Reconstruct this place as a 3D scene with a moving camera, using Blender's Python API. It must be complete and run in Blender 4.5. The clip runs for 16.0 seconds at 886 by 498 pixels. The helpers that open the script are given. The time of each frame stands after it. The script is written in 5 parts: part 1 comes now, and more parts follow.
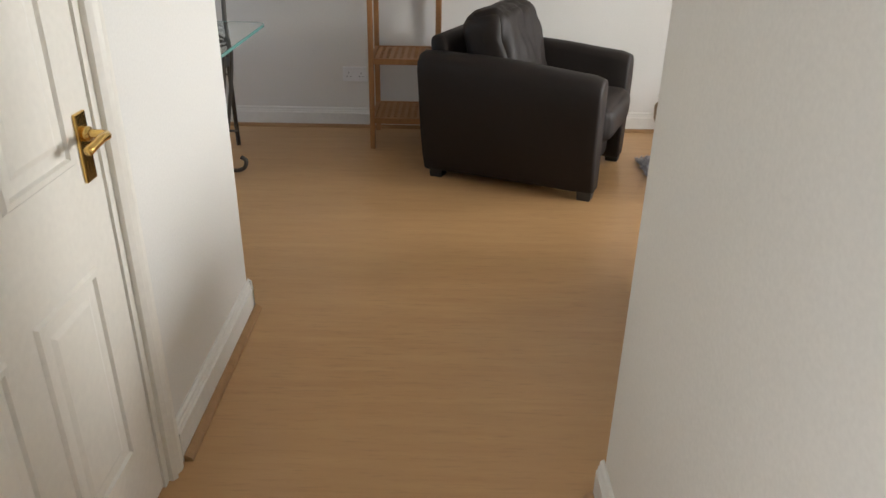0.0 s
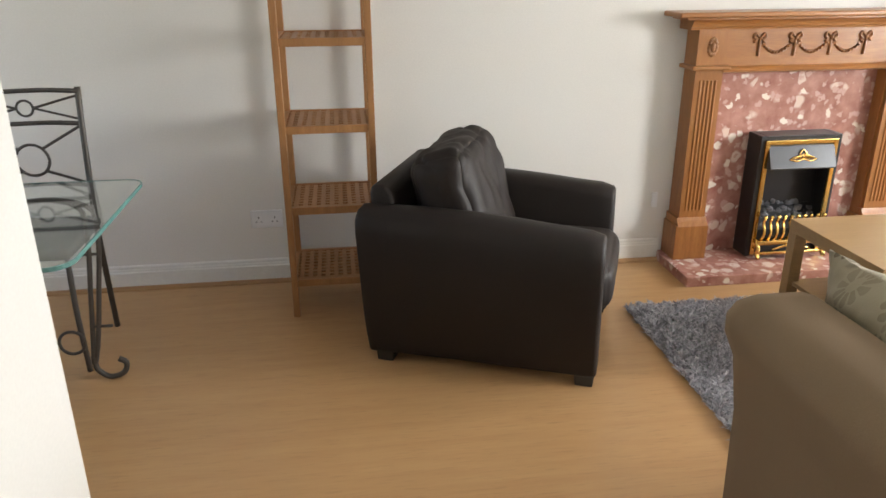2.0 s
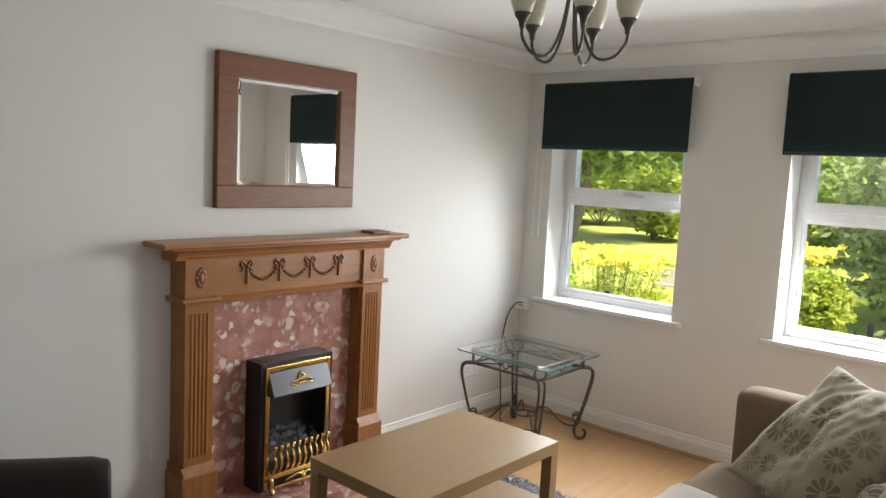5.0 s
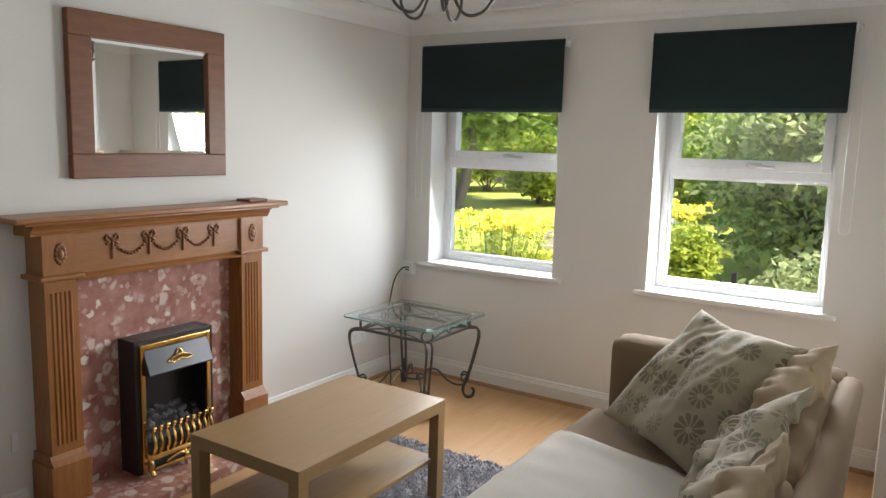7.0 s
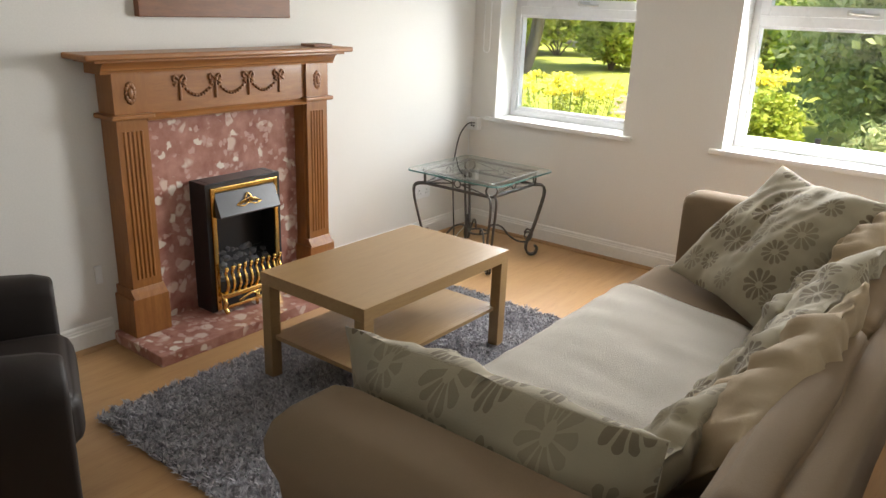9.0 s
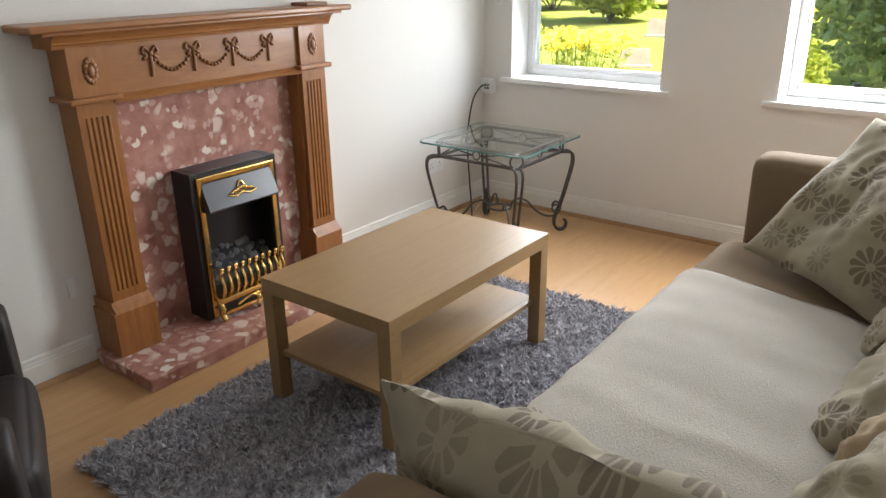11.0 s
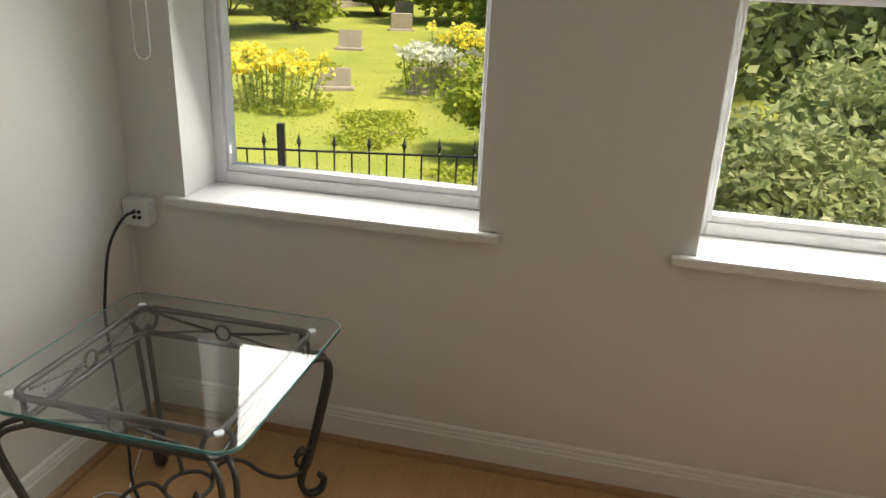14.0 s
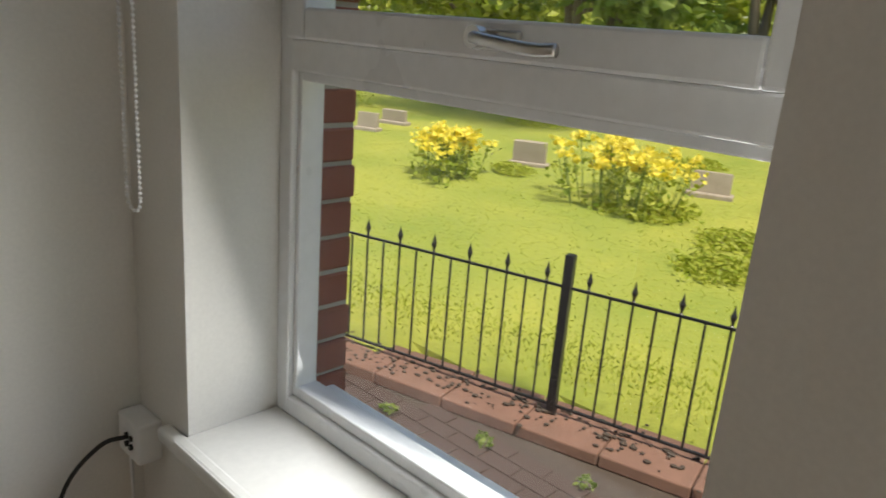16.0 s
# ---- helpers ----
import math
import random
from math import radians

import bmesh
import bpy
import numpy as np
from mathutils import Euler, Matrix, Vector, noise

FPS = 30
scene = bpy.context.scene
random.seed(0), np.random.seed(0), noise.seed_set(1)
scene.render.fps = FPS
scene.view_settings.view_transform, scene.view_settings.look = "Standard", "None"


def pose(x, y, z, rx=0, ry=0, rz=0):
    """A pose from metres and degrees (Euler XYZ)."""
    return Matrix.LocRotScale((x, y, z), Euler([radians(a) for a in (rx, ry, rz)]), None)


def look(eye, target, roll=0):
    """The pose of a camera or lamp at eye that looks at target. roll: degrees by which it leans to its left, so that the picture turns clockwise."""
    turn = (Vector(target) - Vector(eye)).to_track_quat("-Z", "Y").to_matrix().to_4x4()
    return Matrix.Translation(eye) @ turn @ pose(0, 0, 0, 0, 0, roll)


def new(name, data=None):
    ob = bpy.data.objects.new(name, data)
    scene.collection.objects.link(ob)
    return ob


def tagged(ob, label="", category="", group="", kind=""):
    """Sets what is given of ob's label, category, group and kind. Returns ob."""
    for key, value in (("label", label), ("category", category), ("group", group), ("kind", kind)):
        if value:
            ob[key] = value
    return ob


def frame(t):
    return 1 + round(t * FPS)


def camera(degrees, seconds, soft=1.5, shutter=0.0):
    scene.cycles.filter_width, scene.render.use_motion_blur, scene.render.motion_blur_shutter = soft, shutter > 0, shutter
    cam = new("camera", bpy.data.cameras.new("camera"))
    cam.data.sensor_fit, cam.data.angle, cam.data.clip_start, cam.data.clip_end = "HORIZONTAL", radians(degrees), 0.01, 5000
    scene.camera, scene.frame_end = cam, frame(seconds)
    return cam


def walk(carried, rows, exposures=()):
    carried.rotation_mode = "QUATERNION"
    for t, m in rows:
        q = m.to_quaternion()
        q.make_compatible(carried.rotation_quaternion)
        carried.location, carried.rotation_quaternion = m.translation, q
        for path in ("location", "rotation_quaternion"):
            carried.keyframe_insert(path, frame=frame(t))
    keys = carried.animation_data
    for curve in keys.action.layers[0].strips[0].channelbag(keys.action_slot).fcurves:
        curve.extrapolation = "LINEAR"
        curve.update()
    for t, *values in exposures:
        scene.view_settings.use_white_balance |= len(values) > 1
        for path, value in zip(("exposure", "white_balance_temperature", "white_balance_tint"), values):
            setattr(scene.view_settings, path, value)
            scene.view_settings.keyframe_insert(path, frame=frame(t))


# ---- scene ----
cam = camera(61.8, 16.0, 1.5, 0.15)
PATH = [
    (0, (-0.516, -0.215, 1.317), (-0.518, 1.584, 0.443), 1.0),
    (0.5, (-0.567, 0.012, 1.339), (-0.542, 1.836, 0.52), 0.9),
    (1, (-0.67, 0.25, 1.389), (-0.558, 2.095, 0.622), 1.1),
    (1.5, (-0.706, 0.505, 1.378), (-0.527, 2.356, 0.643), 0.8),
    (2, (-0.681, 0.788, 1.442), (-0.431, 2.637, 0.724), -0.3),
    (2.5, (-0.676, 0.993, 1.463), (-0.169, 2.803, 0.782), -0.6),
    (3, (-0.661, 1.179, 1.475), (0.251, 2.855, 0.875), -1.7),
    (3.5, (-0.63, 1.215, 1.498), (0.586, 2.712, 0.968), -0.4),
    (4, (-0.62, 1.226, 1.53), (0.738, 2.633, 1.11), 1.4),
    (4.5, (-0.623, 1.256, 1.567), (0.805, 2.622, 1.259), 2.5),
    (5, (-0.632, 1.27, 1.595), (0.858, 2.586, 1.378), 2.9),
    (7.5, (-0.579, 1.237, 1.54), (1.094, 2.284, 1.219), 1.8),
    (8, (-0.58, 1.241, 1.513), (1.036, 2.34, 1.087), 2.1),
    (8.5, (-0.577, 1.251, 1.478), (0.988, 2.378, 0.948), 2.3),
    (9, (-0.568, 1.263, 1.466), (0.936, 2.421, 0.835), 2.1),
    (11.3, (-0.18, 1.79, 1.398), (1.313, 2.899, 0.648), -1.4),
    (11.5, (-0.114, 1.91, 1.409), (1.446, 2.906, 0.653), -2.2),
    (12, (0.149, 2.16, 1.419), (1.887, 2.788, 0.654), -2.6),
    (12.5, (0.376, 2.407, 1.44), (2.2, 2.716, 0.678), -3.0),
    (13, (0.69, 2.58, 1.44), (2.53, 2.828, 0.70), -0.6),
    (13.5, (1.118, 2.673, 1.465), (2.969, 3.008, 0.787), 2.8),
    (14, (1.585, 2.755, 1.445), (3.409, 3.175, 0.733), 2.3),
    (14.5, (2.03, 2.815, 1.445), (3.818, 3.351, 0.748), 1.9),
    (15, (2.447, 2.842, 1.436), (4.212, 3.536, 0.80), 2.85),
    (15.5, (2.78, 2.931, 1.49), (4.484, 3.784, 0.885), 4.0),
    (15.8, (2.91, 2.918, 1.5), (4.455, 4.05, 0.92), 4.4),
    (16, (2.95, 2.895, 1.496), (4.342, 4.215, 0.926), 4.5),
]
EXPOSURES = [(0, 2.4, 6800, 10), (1.5, 2.75, 6900, 10), (3, 2.2, 6700, 10), (5, 1.6, 6600, 10), (7.5, 1.55, 6500, 10), (9, 1.8, 6900, 10), (11.5, 1.8, 6500, 10), (12.5, 1.45, 6900, 10), (14, 0.7, 7400, 10), (15, 0.32, 7300, 10), (16, 0.3, 7100, 9)]
walk(cam, [(r[0], look(*r[1:])) for r in PATH], EXPOSURES)


# ---- world, sun, large lights ----
world = bpy.data.worlds.new("sky")
world.use_nodes = True
scene.world = world
wn = world.node_tree.nodes
sky = wn.new("ShaderNodeTexSky")
sky.sky_type = 'NISHITA'
sky.sun_disc = False
sky.sun_elevation = radians(52)
sky.sun_rotation = radians(200)
world.node_tree.links.new(sky.outputs[0], wn["Background"].inputs[0])
wn["Background"].inputs[1].default_value = 0.15
sun = new("sun", bpy.data.lights.new("sun", 'SUN'))
sun.data.energy, sun.data.angle, sun.data.color = 5.0, radians(12), (1.0, 0.95, 0.86)
sun.matrix_world = look((0, 0, 30), (5, 14, 0))


def opening_light(name, c, to, wide, high, watts, spread):
    lamp = new(name, bpy.data.lights.new(name, 'AREA'))
    lamp.data.shape, lamp.data.size, lamp.data.size_y = 'RECTANGLE', wide, high
    lamp.data.energy, lamp.data.color = watts, (0.92, 0.955, 1.0)
    lamp.data.spread = radians(spread)
    lamp.matrix_world = look(c, to)


# lamps in the two east windows, adding to the sky's light
opening_light("added_light", (3.655, 3.551, 1.3), (2.65, 3.36, 1.0), 0.80, 0.92, 7.4, 138)
opening_light("added_light", (3.655, 2.068, 1.3), (2.65, 2.12, 1.0), 0.80, 0.92, 16, 138)
# fill lamps added in made-up, unseen openings: the west wall, then the hall
opening_light("added_light", (-3.66, 3.1, 1.45), (-2.6, 3.1, 1.3), 1.2, 1.1, 0.25, 120)
opening_light("added_light", (-1.22, -0.95, 1.2), (-0.2, -0.5, 1.1), 0.7, 1.5, 2.1, 112)


# ---- materials ----
def nodes_of(name):
    m = bpy.data.materials.new(name)
    m.use_nodes = True
    t = m.node_tree
    return m, t.nodes, t.links, t.nodes["Principled BSDF"]


def mixed(n, l, fac, a, b):
    mx = n.new("ShaderNodeMix")
    mx.data_type = 'RGBA'
    for s, v in ((0, fac), (6, a), (7, b)):
        if isinstance(v, bpy.types.NodeSocket):
            l.new(v, mx.inputs[s])
        else:
            mx.inputs[s].default_value = (*v, 1) if isinstance(v, tuple) else v
    return mx.outputs[2]


def noise_out(n, l, scale, detail=3.0, stretch=None, rough=0.55):
    tc = n.new("ShaderNodeTexCoord")
    mp = n.new("ShaderNodeMapping")
    l.new(tc.outputs["Object"], mp.inputs[0])
    if stretch:
        mp.inputs["Scale"].default_value = stretch
    nz = n.new("ShaderNodeTexNoise")
    l.new(mp.outputs[0], nz.inputs[0])
    nz.inputs["Scale"].default_value, nz.inputs["Detail"].default_value = scale, detail
    nz.inputs["Roughness"].default_value = rough
    return nz.outputs[0]


def ramp(n, l, src, lo, hi):
    r = n.new("ShaderNodeMapRange")
    l.new(src, r.inputs[0])
    r.inputs[1].default_value, r.inputs[2].default_value = lo, hi
    return r.outputs[0]


def bump(n, l, p, height, strength, dist=0.002):
    b = n.new("ShaderNodeBump")
    l.new(height, b.inputs["Height"])
    b.inputs["Strength"].default_value, b.inputs["Distance"].default_value = strength, dist
    l.new(b.outputs[0], p.inputs["Normal"])


def surface(name, a, b, rough, fine=60, coarse=2.5, relief=0.15, metal=0.0, sheen=0.0, dist=0.002):
    """Two colours mixed by a coarse and a fine noise, with fine relief."""
    m, n, l, p = nodes_of(name)
    c = noise_out(n, l, coarse, 4)
    f = noise_out(n, l, fine, 4)
    half = mixed(n, l, ramp(n, l, c, 0.3, 0.7), a, b)
    full = mixed(n, l, ramp(n, l, f, 0.25, 0.75), half, tuple(0.5 * (x + y) * 0.93 for x, y in zip(a, b)))
    l.new(full, p.inputs["Base Color"])
    rr = n.new("ShaderNodeMapRange")
    l.new(c, rr.inputs[0])
    rr.inputs[3].default_value, rr.inputs[4].default_value = rough * 0.88, min(1, rough * 1.12)
    l.new(rr.outputs[0], p.inputs["Roughness"])
    p.inputs["Metallic"].default_value = metal
    p.inputs["Sheen Weight"].default_value = sheen
    if relief:
        bump(n, l, p, f, relief, dist)
    return m


def wood(name, a, b, rough, stretch, scale=9, relief=0.06, coat=0.0):
    """Grain drawn out along one axis."""
    m, n, l, p = nodes_of(name)
    g = noise_out(n, l, scale, 6, stretch, 0.65)
    h = noise_out(n, l, scale * 5, 3, stretch)
    c = noise_out(n, l, 1.6, 2)
    col = mixed(n, l, ramp(n, l, g, 0.32, 0.68), a, b)
    col = mixed(n, l, ramp(n, l, h, 0.55, 0.95), col, tuple(x * 0.6 for x in b))
    col = mixed(n, l, ramp(n, l, c, 0.3, 1.1), col, tuple(x * 0.8 for x in a))
    l.new(col, p.inputs["Base Color"])
    p.inputs["Roughness"].default_value = rough
    p.inputs["Coat Weight"].default_value = coat
    bump(n, l, p, h, relief, 0.001)
    return m


def marble_mat():
    """Rose conglomerate with pale chips."""
    m, n, l, p = nodes_of("rose_marble")
    tc = n.new("ShaderNodeTexCoord")
    base = mixed(n, l, ramp(n, l, noise_out(n, l, 14, 5), 0.3, 0.7), (0.30, 0.125, 0.10), (0.50, 0.27, 0.22))
    col = base
    for scale, lo, shade in ((17, 0.80, (0.66, 0.52, 0.45)), (34, 0.72, (0.55, 0.36, 0.31)), (26, 0.9, (0.74, 0.66, 0.58))):
        warp = n.new("ShaderNodeTexNoise")
        warp.inputs["Scale"].default_value = scale * 0.8
        l.new(tc.outputs["Object"], warp.inputs[0])
        add = n.new("ShaderNodeVectorMath")
        add.operation = 'MULTIPLY_ADD'
        l.new(warp.outputs[1], add.inputs[0])
        add.inputs[1].default_value = (0.05, 0.05, 0.05)
        l.new(tc.outputs["Object"], add.inputs[2])
        v = n.new("ShaderNodeTexVoronoi")
        v.inputs["Scale"].default_value = scale
        l.new(add.outputs[0], v.inputs["Vector"])
        sep = n.new("ShaderNodeSeparateColor")
        l.new(v.outputs["Color"], sep.inputs[0])
        pick = n.new("ShaderNodeMath")
        pick.operation = 'GREATER_THAN'
        l.new(sep.outputs[0], pick.inputs[0])
        pick.inputs[1].default_value = lo
        core = n.new("ShaderNodeMath")
        core.operation = 'MULTIPLY'
        l.new(pick.outputs[0], core.inputs[0])
        l.new(ramp(n, l, v.outputs["Distance"], 0.62, 0.42), core.inputs[1])
        col = mixed(n, l, core.outputs[0], col, shade)
    l.new(col, p.inputs["Base Color"])
    p.inputs["Roughness"].default_value = 0.22
    return m


def floral(name, ground_a, ground_b, petal):
    """Cloth with printed daisies: one flower in each cell of a net, with petals round a pale eye."""
    m, n, l, p = nodes_of(name)
    uv = n.new("ShaderNodeUVMap")
    uv.uv_map = "cloth"
    v = n.new("ShaderNodeTexVoronoi")
    v.voronoi_dimensions = '2D'
    v.inputs["Scale"].default_value, v.inputs["Randomness"].default_value = 8.2, 0.6
    l.new(uv.outputs[0], v.inputs["Vector"])
    off = n.new("ShaderNodeVectorMath")
    off.operation = 'SUBTRACT'
    l.new(uv.outputs[0], off.inputs[0])
    l.new(v.outputs["Position"], off.inputs[1])
    sep = n.new("ShaderNodeSeparateXYZ")
    l.new(off.outputs[0], sep.inputs[0])

    def calc(op, a, b=None):
        q = n.new("ShaderNodeMath")
        q.operation = op
        for i, s in enumerate((a, b)):
            if s is None:
                continue
            if isinstance(s, (int, float)):
                q.inputs[i].default_value = s
            else:
                l.new(s, q.inputs[i])
        return q.outputs[0]
    ang = calc('ARCTAN2', sep.outputs[1], sep.outputs[0])
    pet = calc('GREATER_THAN', calc('COSINE', calc('MULTIPLY', ang, 11)), -0.62)
    size = n.new("ShaderNodeSeparateColor")
    l.new(v.outputs["Color"], size.inputs[0])
    lobe = calc('ADD', 0.76, calc('MULTIPLY', calc('ABSOLUTE', calc('COSINE', calc('MULTIPLY', ang, 5.5))), 0.24))
    rad = calc('MULTIPLY', calc('ADD', 0.032, calc('MULTIPLY', size.outputs[0], 0.03)), lobe)
    dist = n.new("ShaderNodeVectorMath")
    dist.operation = 'LENGTH'
    l.new(off.outputs[0], dist.inputs[0])
    inside = calc('LESS_THAN', dist.outputs["Value"], rad)
    eye = calc('GREATER_THAN', dist.outputs["Value"], 0.013)
    mask = calc('MULTIPLY', calc('MULTIPLY', inside, eye), pet)
    strength = calc('ADD', 0.3, calc('MULTIPLY', size.outputs[1], 0.65))
    weave = noise_out(n, l, 240, 2)
    g = mixed(n, l, ramp(n, l, noise_out(n, l, 5, 3), 0.3, 0.7), ground_a, ground_b)
    col = mixed(n, l, calc('MULTIPLY', mask, strength), g, petal)
    l.new(col, p.inputs["Base Color"])
    p.inputs["Roughness"].default_value = 0.9
    p.inputs["Sheen Weight"].default_value = 0.08
    bump(n, l, p, weave, 0.3, 0.0015)
    return m


def glass_mat(name, tint, rough=0.0):
    """Clear solid glass."""
    m, n, l, p = nodes_of(name)
    p.inputs["Base Color"].default_value = (*tint, 1)
    p.inputs["Transmission Weight"].default_value = 1.0
    p.inputs["Roughness"].default_value = rough
    p.inputs["IOR"].default_value = 1.45
    return m


def pane_mat(name):
    """Clear window pane: light goes straight on, with a mirror shine that grows at a slant."""
    m, n, l, p = nodes_of(name)
    n.remove(p)
    tr, gl, mx, lw = (n.new("ShaderNodeBsdfTransparent"), n.new("ShaderNodeBsdfGlossy"), n.new("ShaderNodeMixShader"), n.new("ShaderNodeLayerWeight"))
    tr.inputs[0].default_value = (0.98, 0.985, 0.98, 1)
    gl.inputs["Roughness"].default_value = 0.0
    up = n.new("ShaderNodeMath")
    up.operation = 'POWER'
    l.new(lw.outputs["Facing"], up.inputs[0])
    up.inputs[1].default_value = 5.0
    sc = n.new("ShaderNodeMapRange")
    l.new(up.outputs[0], sc.inputs[0])
    sc.inputs[3].default_value, sc.inputs[4].default_value = 0.025, 0.8
    l.new(sc.outputs[0], mx.inputs[0])
    l.new(tr.outputs[0], mx.inputs[1])
    l.new(gl.outputs[0], mx.inputs[2])
    l.new(mx.outputs[0], n["Material Output"].inputs[0])
    return m


def leaf_mat(name, a, b, glow=0.45):
    m, n, l, p = nodes_of(name)
    geo = n.new("ShaderNodeNewGeometry")
    col = mixed(n, l, geo.outputs["Random Per Island"], a, b)
    l.new(col, p.inputs["Base Color"])
    p.inputs["Roughness"].default_value = 0.6
    tl = n.new("ShaderNodeBsdfTranslucent")
    l.new(col, tl.inputs[0])
    mx = n.new("ShaderNodeMixShader")
    mx.inputs[0].default_value = glow
    l.new(p.outputs[0], mx.inputs[1])
    l.new(tl.outputs[0], mx.inputs[2])
    l.new(mx.outputs[0], n["Material Output"].inputs[0])
    return m


WALL = surface("wall_paint", (0.74, 0.725, 0.69), (0.77, 0.755, 0.72), 0.75, 140, 1.2, 0.06)
CEIL = surface("ceiling_paint", (0.80, 0.80, 0.78), (0.83, 0.83, 0.81), 0.85, 90, 1.5, 0.05)
GLOSS = surface("white_gloss_paint", (0.78, 0.775, 0.74), (0.82, 0.815, 0.79), 0.35, 60, 3, 0.03)
DOORP = surface("cream_gloss_paint", (0.78, 0.75, 0.68), (0.81, 0.78, 0.72), 0.38, 60, 3, 0.03)
UPVC = surface("white_plastic", (0.80, 0.81, 0.82), (0.83, 0.84, 0.85), 0.28, 40, 3, 0.0)
GREYP = surface("grey_plastic", (0.45, 0.45, 0.45), (0.5, 0.5, 0.5), 0.5, 40, 3, 0.03)
BEECH = wood("beech_laminate", (0.56, 0.335, 0.155), (0.49, 0.275, 0.12), 0.36, (0.35, 4, 4), 7, 0.02)
TRIMW = wood("beech_trim", (0.42, 0.24, 0.11), (0.33, 0.18, 0.075), 0.4, (0.5, 5, 5), 7)
OAK = wood("oak_surround", (0.37, 0.152, 0.042), (0.25, 0.092, 0.024), 0.35, (0.8, 6, 6), 9, 0.05, 0.15)
OAKV = wood("oak_upright", (0.37, 0.152, 0.042), (0.25, 0.092, 0.024), 0.35, (6, 6, 0.8), 9, 0.05, 0.15)
CARVE = wood("carved_oak", (0.29, 0.12, 0.036), (0.20, 0.078, 0.023), 0.4, (5, 5, 5), 9)
PINE = wood("stained_pine", (0.22, 0.082, 0.03), (0.14, 0.048, 0.018), 0.45, (1, 5, 5), 7, 0.08)
SHELFW = wood("shelf_wood", (0.42, 0.205, 0.08), (0.31, 0.14, 0.05), 0.45, (5, 5, 0.7), 8)
VENEER = wood("oak_veneer", (0.335, 0.21, 0.093), (0.285, 0.172, 0.073), 0.4, (0.5, 6, 6), 9, 0.02)
ROSE = marble_mat()
LEATHER = surface("brown_leather", (0.015, 0.0105, 0.009), (0.022, 0.016, 0.0135), 0.58, 160, 4, 0.25, dist=0.001)
LEATHER.node_tree.nodes["Principled BSDF"].inputs["Specular IOR Level"].default_value = 0.28
BLACKW = surface("black_foot", (0.02, 0.017, 0.015), (0.03, 0.025, 0.02), 0.5)
TAUPE = surface("taupe_cloth", (0.175, 0.118, 0.066), (0.21, 0.143, 0.083), 0.95, 260, 3, 0.3)
BEIGE = surface("beige_cushion_cloth", (0.30, 0.22, 0.13), (0.36, 0.27, 0.165), 0.92, 260, 4, 0.3)
CREAM = surface("cream_throw", (0.83, 0.775, 0.69), (0.88, 0.83, 0.75), 0.95, 200, 6, 0.6, dist=0.003)
FLORAL = floral("floral_cloth", (0.31, 0.265, 0.18), (0.25, 0.213, 0.143), (0.11, 0.078, 0.042))
RUGM = leaf_mat("rug_pile", (0.26, 0.252, 0.27), (0.60, 0.585, 0.615), 0.2)
IRON = surface("wrought_iron", (0.075, 0.068, 0.062), (0.11, 0.10, 0.09), 0.45, 90, 8, 0.25, metal=0.6)
BLACK = surface("black_enamel", (0.012, 0.012, 0.014), (0.02, 0.02, 0.022), 0.35, 60, 5, 0.03)
BRASS = surface("polished_brass", (0.82, 0.56, 0.20), (0.74, 0.48, 0.15), 0.2, 50, 6, 0.02, metal=1.0)
COAL = surface("coal", (0.045, 0.045, 0.05), (0.17, 0.17, 0.185), 0.5, 60, 9, 0.6, dist=0.004)
BLIND = surface("dark_green_blind", (0.026, 0.048, 0.05), (0.031, 0.056, 0.058), 0.85, 300, 2, 0.12)
CHROME = surface("satin_steel", (0.62, 0.61, 0.58), (0.68, 0.67, 0.64), 0.3, 40, 4, 0.02, metal=1.0)
RUBBER = surface("black_cable", (0.015, 0.015, 0.015), (0.025, 0.025, 0.025), 0.5)
SHADE = surface("frosted_glass_shade", (0.62, 0.59, 0.47), (0.70, 0.67, 0.55), 0.35, 20, 5, 0.0)
BRICK = surface("red_brick", (0.27, 0.085, 0.05), (0.20, 0.065, 0.04), 0.85, 50, 6, 0.5, dist=0.004)
MORTAR = surface("mortar", (0.42, 0.38, 0.33), (0.36, 0.33, 0.29), 0.9, 60, 6, 0.4)
COPING = surface("pink_coping", (0.24, 0.125, 0.09), (0.15, 0.085, 0.062), 0.9, 30, 5, 0.5, dist=0.004)
PAVING = surface("brown_brick_paving", (0.058, 0.036, 0.03), (0.085, 0.055, 0.044), 0.85, 40, 3, 0.4, dist=0.004)
STONE = surface("weathered_stone", (0.25, 0.21, 0.165), (0.42, 0.36, 0.29), 0.9, 25, 6, 0.6, dist=0.006)
SOIL = surface("dark_soil", (0.05, 0.035, 0.028), (0.08, 0.06, 0.045), 0.95, 40, 6, 0.6)
BARK = surface("bark", (0.13, 0.10, 0.075), (0.20, 0.16, 0.12), 0.95, 20, 4, 0.8, dist=0.01)
LAWN = surface("lawn", (0.145, 0.215, 0.024), (0.38, 0.365, 0.062), 0.95, 14, 0.8, 0.8, dist=0.02)
GRASS = leaf_mat("grass_blades", (0.30, 0.38, 0.03), (0.46, 0.47, 0.07))
LEAF = leaf_mat("leaf_green", (0.13, 0.22, 0.035), (0.33, 0.41, 0.09), 0.5)
LEAFY = leaf_mat("leaf_yellow_green", (0.22, 0.31, 0.03), (0.44, 0.46, 0.07))
WILLOW = leaf_mat("leaf_silver_green", (0.22, 0.29, 0.11), (0.45, 0.48, 0.22))
YELLOW = leaf_mat("yellow_petals", (0.84, 0.70, 0.06), (0.9, 0.80, 0.16))
WHITEF = leaf_mat("white_petals", (0.7, 0.7, 0.6), (0.8, 0.8, 0.7))
